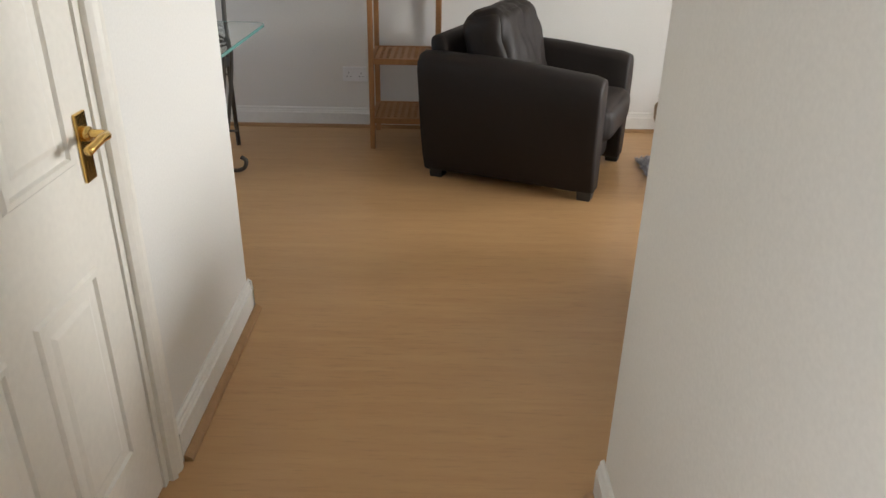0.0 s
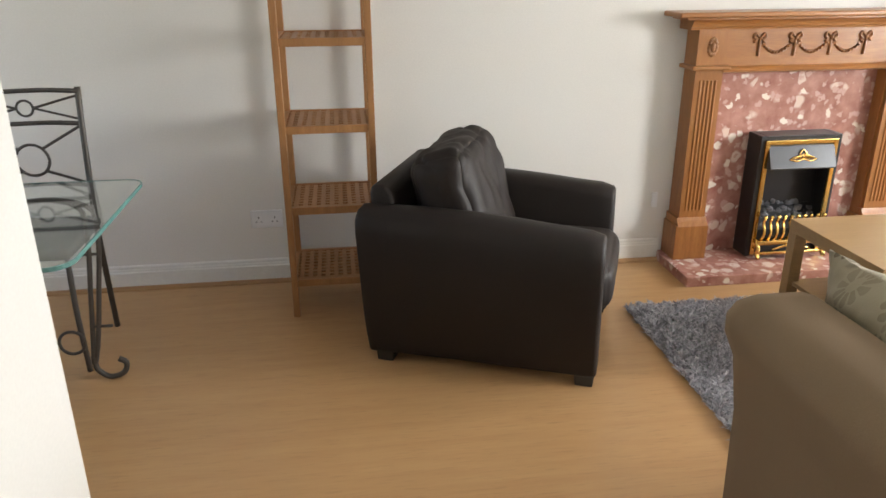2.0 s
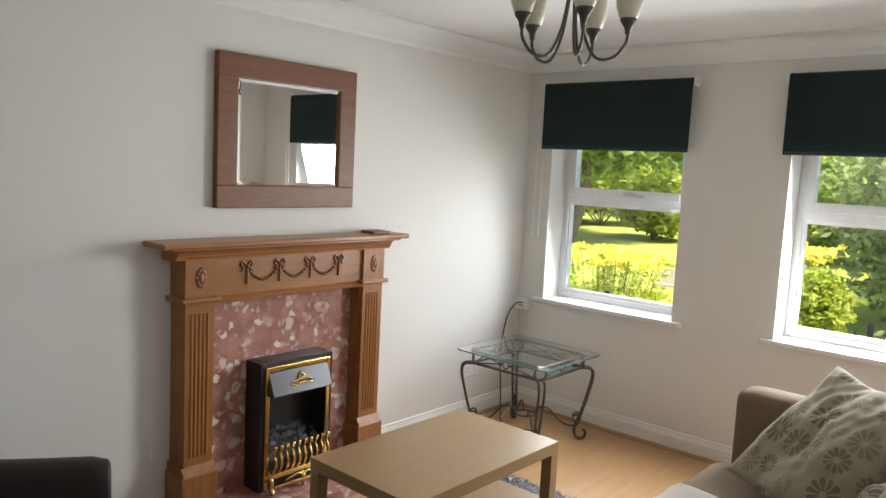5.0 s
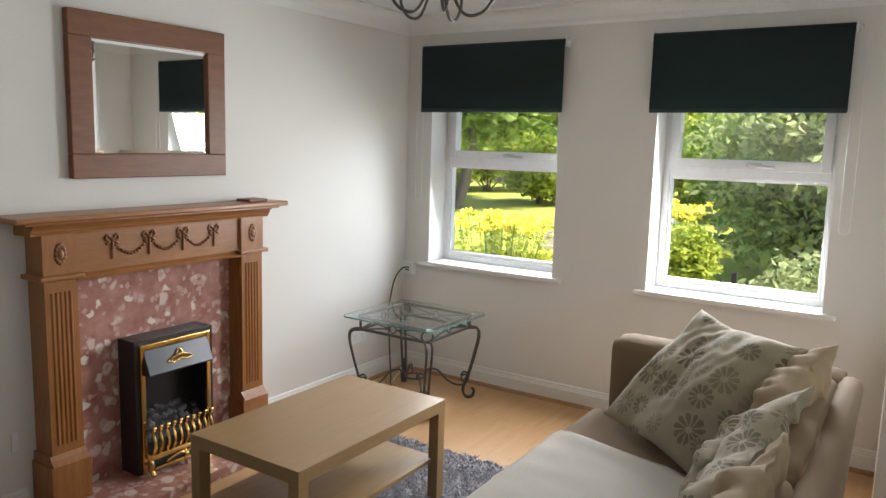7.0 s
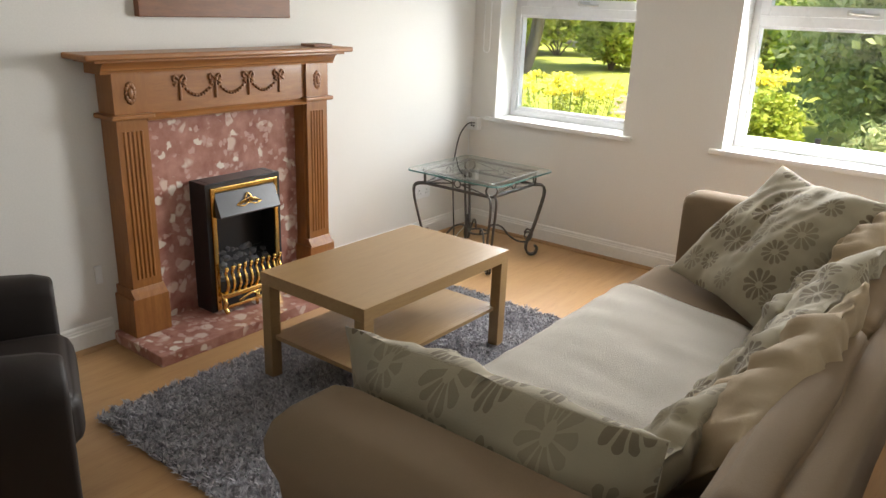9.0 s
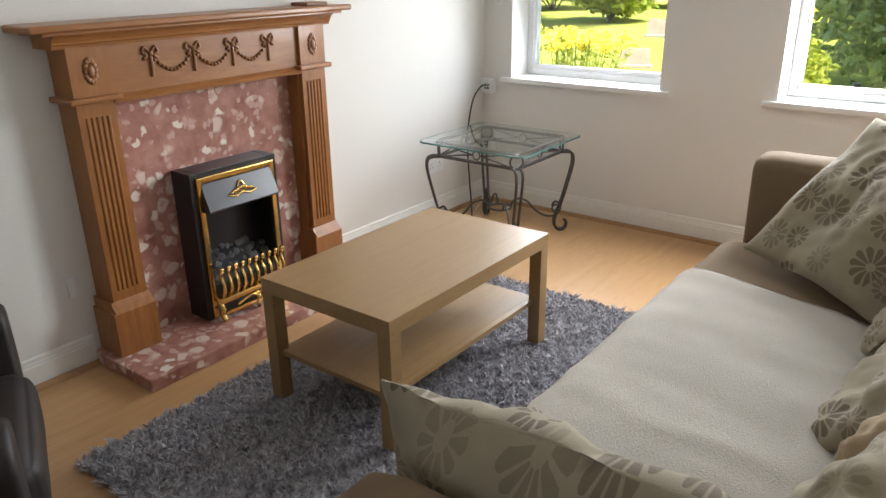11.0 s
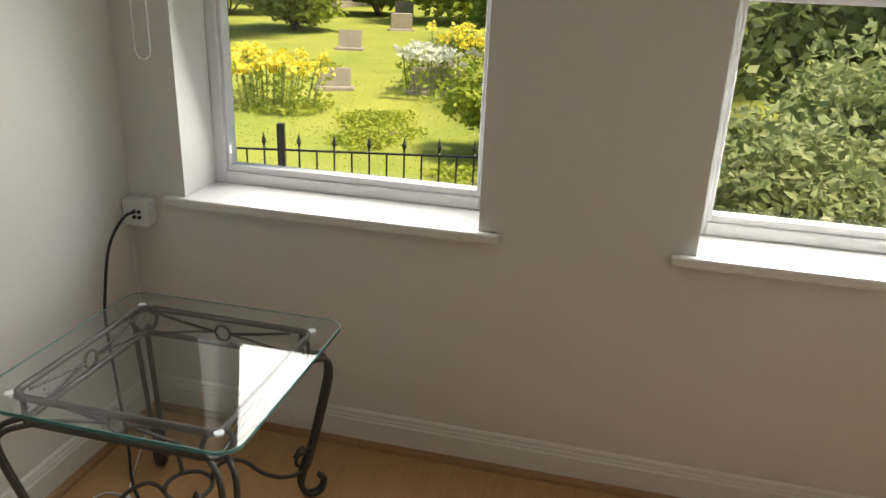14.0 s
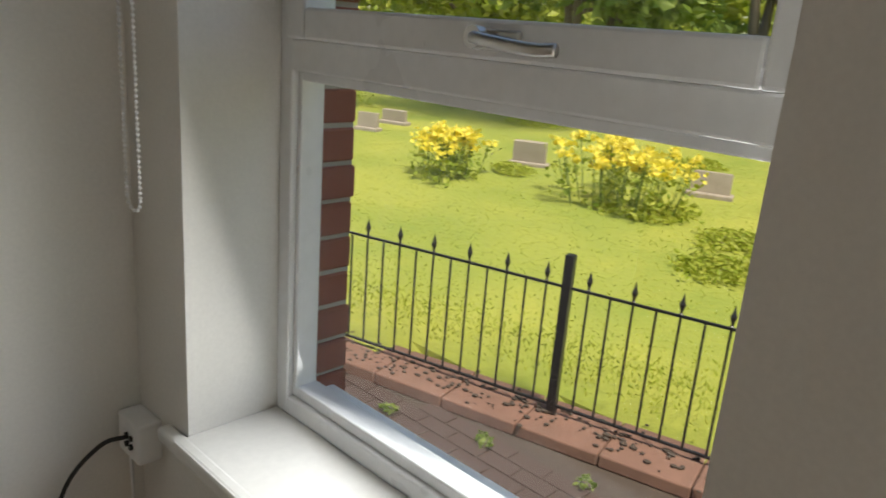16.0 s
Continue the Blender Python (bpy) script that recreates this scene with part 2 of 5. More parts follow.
PANE = pane_mat("window_glass")
TABLEGLASS = glass_mat("table_glass", (0.86, 0.93, 0.91))
EDGEGLASS = surface("glass_edge", (0.16, 0.32, 0.29), (0.2, 0.38, 0.34), 0.1, 20, 4, 0)
MIRROR, _n, _l, _p = nodes_of("mirror_silver")
_p.inputs["Metallic"].default_value, _p.inputs["Roughness"].default_value = 1.0, 0.01
_p.inputs["Base Color"].default_value = (0.9, 0.91, 0.9, 1)


# ---- building helpers ----
def root_of(ob):
    while ob.parent:
        ob = ob.parent
    return ob


def part(name, bm, material, parent=None, label="", smooth=False, local=False):
    """One mesh under a thing or part; its points are given in the thing's own frame where it is turned, else in the room's."""
    me = bpy.data.meshes.new(name)
    if parent is not None and not local and not root_of(parent).get("turned"):
        bmesh.ops.translate(bm, verts=bm.verts, vec=-root_of(parent).location)
    bm.normal_update()
    bm.to_mesh(me)
    bm.free()
    if smooth:
        me.polygons.foreach_set("use_smooth", [True] * len(me.polygons))
    me.materials.append(material)
    ob = new(name, me)
    ob.parent = parent
    if label:
        ob["label"] = label
    return ob


def thing(name, at, label, category, group="", turn=None, kind=""):
    ob = new(name)
    ob.empty_display_size = 0.05
    if turn is not None:
        ob["turned"] = 1
        ob.matrix_world = pose(*at, 0, 0, turn)
    else:
        ob.location = at
    return tagged(ob, label, category, group, kind)


def solid(name, bm, material, label, category, group="", kind="", smooth=False):
    """A thing that is one mesh, its origin at the middle of its base."""
    xs = [v.co for v in bm.verts]
    base = Vector(((min(c.x for c in xs) + max(c.x for c in xs)) / 2, (min(c.y for c in xs) + max(c.y for c in xs)) / 2, min(c.z for c in xs)))
    bmesh.ops.translate(bm, verts=bm.verts, vec=-base)
    ob = part(name, bm, material, None, "", smooth)
    ob.location = base
    return tagged(ob, label, category, group, kind)


def box(bm, x0, x1, y0, y1, z0, z1, bevel=0.0, seg=2):
    r = bmesh.ops.create_cube(bm, size=1)
    vs = r["verts"]
    for v in vs:
        v.co = Vector(((x0 + x1) / 2 + v.co.x * (x1 - x0), (y0 + y1) / 2 + v.co.y * (y1 - y0), (z0 + z1) / 2 + v.co.z * (z1 - z0)))
    if bevel:
        es = {e for v in vs for e in v.link_edges}
        bmesh.ops.bevel(bm, geom=list(es), offset=bevel, segments=seg, affect='EDGES', profile=0.5)
    return bm


def bx(x0, x1, y0, y1, z0, z1, bevel=0.0, seg=2):
    return box(bmesh.new(), x0, x1, y0, y1, z0, z1, bevel, seg)


def smooth_path(pts, steps=6):
    """Points along a rounded line through the given ones."""
    p = [Vector(q) for q in pts]
    p = [2 * p[0] - p[1]] + p + [2 * p[-1] - p[-2]]
    out = []
    for i in range(1, len(p) - 2):
        for k in range(steps):
            t = k / steps
            a, b, c, d = p[i - 1:i + 3]
            out.append(0.5 * (2 * b + (c - a) * t + (2 * a - 5 * b + 4 * c - d) * t * t + (3 * b - a - 3 * c + d) * t ** 3))
    return out + [p[-2]]


def tube(bm, pts, r, n=8, closed=False, taper=None):
    rings = []
    N = len(pts)
    side = None
    for i, c in enumerate(pts):
        d = (pts[(i + 1) % N] - pts[i - 1]) if closed else (pts[min(i + 1, N - 1)] - pts[max(i - 1, 0)])
        d.normalize()
        if side is None:
            side = d.orthogonal().normalized()
        side = (side - d * side.dot(d))
        side = side.normalized() if side.length > 1e-6 else d.orthogonal().normalized()
        up = d.cross(side)
        rr = r if taper is None else r * (1 + (taper - 1) * i / (N - 1))
        rings.append([bm.verts.new(c + rr * (math.cos(2 * math.pi * k / n) * side + math.sin(2 * math.pi * k / n) * up)) for k in range(n)])
    for i in range(N if closed else N - 1):
        a, b = rings[i], rings[(i + 1) % N]
        for k in range(n):
            bm.faces.new((a[k], a[(k + 1) % n], b[(k + 1) % n], b[k]))
    if not closed:
        bm.faces.new(rings[0][::-1])
        bm.faces.new(rings[-1])
    return bm


def tb(pts, r, n=8, steps=6, taper=None):
    return tube(bmesh.new(), smooth_path(pts, steps), r, n, False, taper)


def circle(c, r, axis_u, axis_v, n=20):
    u, v = Vector(axis_u), Vector(axis_v)
    return [Vector(c) + r * (math.cos(2 * math.pi * k / n) * u + math.sin(2 * math.pi * k / n) * v) for k in range(n)]


def prism(profile, axis, a, b, bm=None, bevel=0.0):
    """A closed outline drawn out along x, y or z from a to b."""
    bm = bm or bmesh.new()

    def at(p, s):
        return {'x': (s, p[0], p[1]), 'y': (p[0], s, p[1]), 'z': (p[0], p[1], s)}[axis]
    lo = [bm.verts.new(at(p, a)) for p in profile]
    hi = [bm.verts.new(at(p, b)) for p in profile]
    n = len(profile)
    fs = [bm.faces.new((lo[i], lo[(i + 1) % n], hi[(i + 1) % n], hi[i])) for i in range(n)]
    fs += [bm.faces.new(lo[::-1]), bm.faces.new(hi)]
    bmesh.ops.recalc_face_normals(bm, faces=fs)
    if bevel:
        bmesh.ops.bevel(bm, geom=list({e for f in fs for e in f.edges}), offset=bevel, segments=2, affect='EDGES', profile=0.5)
    return bm


def lathe(profile, c, n=20, bm=None):
    """Radius and height pairs turned round a standing axis at c."""
    bm = bm or bmesh.new()
    rings = [[bm.verts.new((c[0] + r * math.cos(2 * math.pi * k / n), c[1] + r * math.sin(2 * math.pi * k / n), c[2] + z)) for k in range(n)] for r, z in profile]
    for a, b in zip(rings, rings[1:]):
        for k in range(n):
            bm.faces.new((a[k], a[(k + 1) % n], b[(k + 1) % n], b[k]))
    return bm


def soften(bm, amount, scale, seed=0.0):
    """Uneven, sat-in look: push points along their normals by a noise."""
    bm.normal_update()
    for v in bm.verts:
        v.co += v.normal * amount * noise.noise(v.co * scale + Vector((seed, seed * 1.7, seed * 0.3)))
    return bm


def pad(x0, x1, y0, y1, z0, z1, r=0.05, cuts=10, wob=0.006, seed=0.0, puff=0.0):
    """An upholstered block: rounded edges, swollen faces, slightly uneven."""
    bm = bmesh.new()
    bmesh.ops.create_cube(bm, size=2)
    bmesh.ops.subdivide_edges(bm, edges=bm.edges[:], cuts=cuts, use_grid_fill=True)
    h = Vector(((x1 - x0) / 2, (y1 - y0) / 2, (z1 - z0) / 2))
    c = Vector(((x0 + x1) / 2, (y0 + y1) / 2, (z0 + z1) / 2))
    rr = min(r, *h)
    for v in bm.verts:
        u = v.co.copy()
        p = Vector([max(-1, min(1, math.sin(q * math.pi / 2) * 1.0)) * hh for q, hh in zip(u, h)])
        core = Vector([max(-(hh - rr), min(hh - rr, q)) for q, hh in zip(p, h)])
        d = p - core
        if d.length > 1e-9:
            p = core + d.normalized() * min(rr, d.length if sum(abs(a) > 1e-9 for a in d) < 2 else rr)
        sw = puff * (1 - u.x ** 2) * (1 - u.y ** 2) if abs(u.z) > 0.99 else 0
        sx = puff * (1 - u.z ** 2) * (1 - u.y ** 2) if abs(u.x) > 0.99 else 0
        sy = puff * (1 - u.x ** 2) * (1 - u.z ** 2) if abs(u.y) > 0.99 else 0
        v.co = c + p + Vector((math.copysign(sx, u.x), math.copysign(sy, u.y), math.copysign(sw, u.z)))
    return soften(bm, wob, 5.0, seed)


def pillow(w, h, t, seed, folds=0.012, n=40):
    """A stuffed cover with drawn-out corners, lying flat about its middle, with a cloth map."""
    bm = bmesh.new()
    uvl = bm.loops.layers.uv.new("cloth")
    grids = []
    where = {}
    for s in (1, -1):
        g = []
        for i in range(n + 1):
            row = []
            for j in range(n + 1):
                u, v = 2 * i / n - 1, 2 * j / n - 1
                x = w / 2 * u * (1 - 0.05 * (1 - v * v) * abs(u))
                y = h / 2 * v * (1 - 0.05 * (1 - u * u) * abs(v))
                fat = max(0.0, (1 - abs(u) ** 2.6) * (1 - abs(v) ** 2.6)) ** 0.62
                q = Vector((x * 9 + seed * 3.1, y * 9 - seed, s * 2.0))
                wr = folds * noise.noise(q * 0.8) + folds * 0.8 * (0.5 - abs(noise.noise(Vector((q.x * 1.5, q.y * 0.7, q.z)))) * 1.6) + folds * 0.4 * noise.noise(q * 2.6)
                edge = 0.35 + 0.65 * fat
                sag = 0.03 * noise.noise(Vector((u * 1.3 + seed, v * 1.3, seed * 2)))
                vert = bm.verts.new((x + sag * 0.4, y + sag * 0.3, s * (t / 2 * fat + 0.003) + wr * edge * 1.3 + sag))
                where[vert] = (x + seed * 0.37, y + seed * 0.21 + (0 if s > 0 else 3))
                row.append(vert)
            g.append(row)
        grids.append(g)
    for s, g in zip((1, -1), grids):
        for i in range(n):
            for j in range(n):
                q = (g[i][j], g[i + 1][j], g[i + 1][j + 1], g[i][j + 1])
                f = bm.faces.new(q if s > 0 else q[::-1])
                for lp in f.loops:
                    lp[uvl].uv = where[lp.vert]
    a, b = grids
    rim = [(i, 0) for i in range(n)] + [(n, j) for j in range(n)] + [(n - i, n) for i in range(n)] + [(0, n - j) for j in range(n)]
    for k in range(len(rim)):
        (i, j), (i2, j2) = rim[k], rim[(k + 1) % len(rim)]
        f = bm.faces.new((a[i][j], b[i][j], b[i2][j2], a[i2][j2]))
        for lp in f.loops:
            lp[uvl].uv = where[lp.vert]
    return bm


def cards(name, centres, sizes, material, label, category, kind="stuff", parent=None, droop=0.0, long=1.8, seed=1):
    """Many small leaves: one folded blade of four points at each centre."""
    rng = np.random.default_rng(seed)
    n = len(centres)
    d = rng.normal(size=(n, 3))
    d[:, 2] = d[:, 2] * 0.6 - droop
    d /= np.linalg.norm(d, axis=1)[:, None]
    e = np.cross(d, rng.normal(size=(n, 3)))
    e /= np.linalg.norm(e, axis=1)[:, None] + 1e-9
    L, S = (sizes * long)[:, None] * d, sizes[:, None] * e * 0.5
    nrm = np.cross(d, e) * sizes[:, None] * 0.15
    co = np.stack([centres - L * 0.5, centres + S + nrm, centres + L * 0.5, centres - S + nrm], axis=1).reshape(-1, 3)
    idx = np.arange(n)[:, None] * 4
    faces = np.concatenate([idx + np.array([0, 1, 2]), idx + np.array([0, 2, 3])], axis=1).reshape(-1, 3)
    me = bpy.data.meshes.new(name)
    me.from_pydata(co.tolist(), [], faces.tolist())
    me.materials.append(material)
    ob = new(name, me)
    ob.parent = parent
    if parent is None:
        tagged(ob, label, category, "", kind)
    elif label:
        ob["label"] = label
    return ob


# ---- the room ----
YF, XW, YS, CZ = 4.2, 3.5, 1.12, 2.36      # fireplace wall, window wall, wall behind the sofa, ceiling
HL, HR, YH, YD = -1.18, -0.13, -2.4, 1.98  # hall walls, its end, wall of the dining corner
XL = -3.6
W1, W2, SILL, HEAD = (3.097, 4.005), (1.619, 2.516), 0.765, 2.06


def structure(name, bm, material, label, category):
    return solid(name, bm, material, label, category, "", "structure")


structure("floor", bx(XL - 0.2, XW, YH - 0.2, YF, -0.12, 0), BEECH, "pale beech laminate floor", "floor")
structure("ceiling", bx(XL - 0.2, XW + 0.4, YH - 0.2, YF + 0.2, CZ, CZ + 0.15), CEIL, "plain white painted ceiling", "ceiling")
structure("wall_north", bx(XL - 0.2, XW + 0.3, YF, YF + 0.2, -0.6, CZ), WALL, "off-white painted wall behind the fireplace", "wall")
structure("wall_south", bx(HR, XW, YS - 0.12, YS, 0, CZ), WALL, "off-white painted wall behind the sofa", "wall")
structure("wall_hall_right", bx(HR, HR + 0.12, YH, YS - 0.12, 0, CZ), WALL, "off-white painted hall wall", "wall")
structure("wall_hall_end", bx(HL - 0.12, HR + 0.12, YH - 0.2, YH, 0, CZ), WALL, "off-white painted wall closing the hall", "wall")
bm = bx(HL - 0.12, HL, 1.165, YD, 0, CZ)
# gap from -1.35 to -0.55 is an added, unseen opening for a fill lamp
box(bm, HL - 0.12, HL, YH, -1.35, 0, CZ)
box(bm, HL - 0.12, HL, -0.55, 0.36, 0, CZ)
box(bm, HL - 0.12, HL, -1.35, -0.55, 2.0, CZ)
# plain wall closing the space behind that added opening
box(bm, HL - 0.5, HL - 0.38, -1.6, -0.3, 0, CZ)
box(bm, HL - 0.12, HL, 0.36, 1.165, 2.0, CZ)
structure("wall_hall_left", bm, WALL, "off-white painted hall wall with a doorway and an added unseen opening", "wall")
structure("wall_dining", bx(XL, HL - 0.12, YD - 0.12, YD, 0, CZ), WALL, "off-white painted wall of the dining corner", "wall")
# end wall out of view; its opening is made up to hold a fill lamp
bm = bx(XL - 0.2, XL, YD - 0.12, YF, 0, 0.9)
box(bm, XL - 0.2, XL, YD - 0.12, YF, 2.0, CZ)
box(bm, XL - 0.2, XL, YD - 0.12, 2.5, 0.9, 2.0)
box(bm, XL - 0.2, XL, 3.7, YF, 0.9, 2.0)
structure("wall_west", bm, WALL, "off-white painted end wall with an added unseen opening", "wall")
bm = bmesh.new()
for y0, y1 in ((0.9, W2[0]), (W2[1], W1[0]), (W1[1], YF)):
    box(bm, XW, XW + 0.27, y0, y1, -0.6, CZ)
for y0, y1 in (W1, W2):
    box(bm, XW, XW + 0.27, y0, y1, -0.6, SILL - 0.03)
    box(bm, XW, XW + 0.27, y0, y1, HEAD, CZ)
structure("wall_east", bm, WALL, "off-white painted wall with two window openings", "wall")

# coving along the walls of the living area
def coving(name, a, b, axis, at, sign):
    pts = [(0, 0), (0, -0.11), (0.012, -0.112), (0.018, -0.095)]
    pts += [(0.018 + 0.075 * (1 - math.cos(k * math.pi / 12)), -0.095 + 0.08 * math.sin(k * math.pi / 12)) for k in range(1, 7)]
    pts += [(0.112, -0.012), (0.112, 0)]
    structure(name, prism([(at + sign * p, CZ + q) for p, q in pts], axis, a, b), CEIL, "white plaster coving below the ceiling", "coving")


coving("coving_1", YS, YF, 'y', XW, -1)
coving("coving_2", XL, XW, 'x', YF, -1)
coving("coving_3", HR, XW, 'x', YS, 1)


# moulded skirting boards with a beech bead at the foot
def skirting(n, a, b, axis, at, sign):
    pts = [(0, 0), (0.016, 0), (0.016, 0.085), (0.012, 0.09), (0.012, 0.097), (0.009, 0.102), (0.009, 0.112), (0.004, 0.118), (0, 0.118)]
    structure("baseboard_%d" % n, prism([(at + sign * p, q) for p, q in pts], axis, a, b), GLOSS, "white gloss moulded skirting board", "skirting board")
    bead = [(0.016, 0), (0.038, 0), (0.035, 0.009), (0.028, 0.015), (0.020, 0.018), (0.016, 0.018)]
    structure("trim_%d" % n, prism([(at + sign * p, q) for p, q in bead], axis, a, b), TRIMW, "beech bead along the skirting", "bead")


skirting(1, XL, 0.90, 'x', YF, -1)
skirting(2, 2.13, XW, 'x', YF, -1)
skirting(3, YS, YF, 'y', XW, -1)
skirting(4, HR, XW, 'x', YS, 1)
skirting(5, 1.235, YD + 0.016, 'y', HL, 1)
skirting(6, -0.55, 0.29, 'y', HL, 1)
skirting(7, YH, YS + 0.016, 'y', HR, -1)
skirting(8, XL, HL + 0.016, 'x', YD, 1)


# ---- windows ----
def window(n, y0, y1, label):
    w = thing("window_%d" % n, (3.7, (y0 + y1) / 2, SILL), label, "window", "", None, "structure")
    xo, xi, f = 3.746, 3.682, 0.036
    fr = bmesh.new()
    box(fr, xi, xo, y0, y0 + f, SILL, HEAD, 0.004)
    box(fr, xi, xo, y1 - f, y1, SILL, HEAD, 0.004)
    box(fr, xi, xo, y0 + f, y1 - f, SILL, SILL + f, 0.004)
    box(fr, xi, xo, y0 + f, y1 - f, HEAD - f, HEAD, 0.004)
    frame_ob = part("window_frame", fr, UPVC, w)
    bead = bmesh.new()
    a, b, z0, z1 = y0 + f, y1 - f, SILL + f, 1.41
    for q in ((a, a + 0.012, z0, z1), (b - 0.012, b, z0, z1), (a + 0.012, b - 0.012, z0, z0 + 0.022), (a + 0.012, b - 0.012, z1 - 0.016, z1)):
        box(bead, xi + 0.012, xo - 0.004, *q, 0.003)
    part("glazing_bead", bead, UPVC, w)
    part("transom", bx(xi - 0.002, xo, a, b, 1.41, 1.462, 0.004), UPVC, w)
    sash = bmesh.new()
    s0, s1 = 1.462, HEAD - f
    for q in ((a, a + 0.05, s0, s1), (b - 0.05, b, s0, s1), (a + 0.05, b - 0.05, s0, s0 + 0.05), (a + 0.05, b - 0.05, s1 - 0.05, s1)):
        box(sash, xi - 0.014, xo - 0.014, *q, 0.005)
    top = part("opening_sash", sash, UPVC, w)
    gp = part("pane", bx(3.730, 3.736, a + 0.01, b - 0.01, z0 + 0.01, z1 - 0.01), PANE, w)
    gp2 = part("pane", bx(3.704, 3.710, a + 0.045, b - 0.045, s0 + 0.045, s1 - 0.045), PANE, w)
    gp.visible_shadow = gp2.visible_shadow = False
    m = (y0 + y1) / 2 - 0.05
    hd = bx(xi - 0.024, xi - 0.014, m - 0.03, m + 0.05, 1.474, 1.500, 0.004)
    h = part("handle_plate", hd, CHROME, w)
    part("handle", tb([(xi - 0.03, m + 0.032, 1.489), (xi - 0.045, m + 0.02, 1.488), (xi - 0.047, m - 0.02, 1.484), (xi - 0.044, m - 0.07, 1.480), (xi - 0.040, m - 0.098, 1.482)], 0.008, 8), CHROME, h, "satin steel handle", True)
    part("handle_boss", prism([(m + 0.032 + 0.014 * math.cos(k * math.pi / 6), 1.489 + 0.014 * math.sin(k * math.pi / 6)) for k in range(12)], 'x', xi - 0.038, xi - 0.022), CHROME, h)
    sill = bx(XW - 0.028, xi, y0 + 0.001, y1 - 0.001, SILL - 0.028, SILL)
    part("window_sill", sill, GLOSS, w, "glossy white inner sill")
    part("sill_nosing", bx(XW - 0.03, XW - 0.001, y0 - 0.065, y1 + 0.065, SILL - 0.028, SILL + 0.001, 0.008, 3), GLOSS, w)
    part("outer_sill", bx(xo, xo + 0.09, y0 - 0.02, y1 + 0.02, SILL - 0.05, SILL - 0.005, 0.006), UPVC, w)


window(1, *W1, "white plastic window with an opening top sash")
window(2, *W2, "white plastic window overlooking the bushes")


def roller_blind(y0, y1, chain_y):
    b = thing("roller_blind", (3.45, (y0 + y1) / 2, 1.755), "dark green fabric roller blind pulled part way down", "blind", "window blinds")
    fab = bmesh.new()
    n = 14
    rows = [[fab.verts.new((3.437 + 0.002 * noise.noise(Vector((0, y0 + (y1 - y0) * i / n * 3, z * 2))), y0 + (y1 - y0) * i / n, z)) for i in range(n + 1)] for z in (1.76, 1.9, 2.03, 2.16)]
    for r0, r1 in zip(rows, rows[1:]):
        for i in range(n):
            fab.faces.new((r0[i], r0[i + 1], r1[i + 1], r1[i]))
    bmesh.ops.solidify(fab, geom=fab.faces[:], thickness=0.0012)
    part("fabric", fab, BLIND, b)
    part("bottom_bar", bx(3.431, 3.442, y0 + 0.002, y1 - 0.002, 1.752, 1.776, 0.004), BLIND, b)
    tubeb = bmesh.new()
    tube(tubeb, [Vector((3.458, y0, 2.152)), Vector((3.458, y1, 2.152))], 0.02, 14)
    part("roller", tubeb, BLIND, b, "", True)
    for y in (y0 - 0.012, y1 + 0.002):
        part("bracket", bx(3.435, 3.4995, y, y + 0.01, 2.125, 2.18, 0.003), UPVC, b)
    part("end_plug", tube(bmesh.new(), [Vector((3.458, y0 - 0.03, 2.152)), Vector((3.458, y0, 2.152))], 0.013, 10), UPVC, b, "white plastic plug", True)
    # bead chain in a long loop
    ch = bmesh.new()
    yc = chain_y
    for s in (-0.024, 0.024):
        tube(ch, smooth_path([(3.446, yc + s * 0.6, 2.15), (3.445, yc + s, 1.6), (3.445, yc + s, 1.21)], 4), 0.0012, 5)
    tube(ch, smooth_path([(3.445, yc - 0.024, 1.21), (3.445, yc - 0.018, 1.185), (3.445, yc, 1.174), (3.445, yc + 0.018, 1.185), (3.445, yc + 0.024, 1.21)], 4), 0.0012, 5)
    z = 1.2
    while z < 1.75:
        for s in (-0.024, 0.024):
            bmesh.ops.create_icosphere(ch, subdivisions=1, radius=0.0034, matrix=Matrix.Translation((3.445, yc + s, z)))
        z += 0.0085
    for k in range(7):
        a = math.pi * (1 + k / 6)
        bmesh.ops.create_icosphere(ch, subdivisions=1, radius=0.0034, matrix=Matrix.Translation((3.445, yc + 0.024 * math.cos(a), 1.195 + 0.02 * math.sin(a))))
    part("bead_chain", ch, UPVC, b, "white bead pull chain")


roller_blind(3.056, 4.05, 4.062)
roller_blind(1.592, 2.545, 1.555)


# ---- hall door ----
dr = thing("door_1", (HL - 0.02, 0.76, 0), "cream six-panel door, closed, with brass lever handle", "door", "", None, "structure")
D0, D1, DX = 0.385, 1.14, HL - 0.004
leaf = bx(DX - 0.04, DX, D0, D1, 0.006, 1.975, 0.002)
part("leaf", leaf, DOORP, dr)
for ya, yb in ((D0 + 0.1, D0 + 0.335), (D1 - 0.335, D1 - 0.1)):
    for za, zb in ((0.2, 0.66), (0.86, 1.52), (1.62, 1.87)):
        pn = bmesh.new()
        loops = []
        for ins, dx in ((0, 0.0005), (0.006, 0.007), (0.016, 0.007), (0.022, -0.004), (0.03, -0.004), (0.055, 0.004)):
            loops.append([pn.verts.new((DX + dx, y, z)) for y, z in ((ya + ins, za + ins), (yb - ins, za + ins), (yb - ins, zb - ins), (ya + ins, zb - ins))])
        for la, lb in zip(loops, loops[1:]):
            for k in range(4):
                pn.faces.new((la[k], la[(k + 1) % 4], lb[(k + 1) % 4], lb[k]))
        pn.faces.new(loops[-1])
        part("panel", pn, DOORP, dr)
ar = bmesh.new()
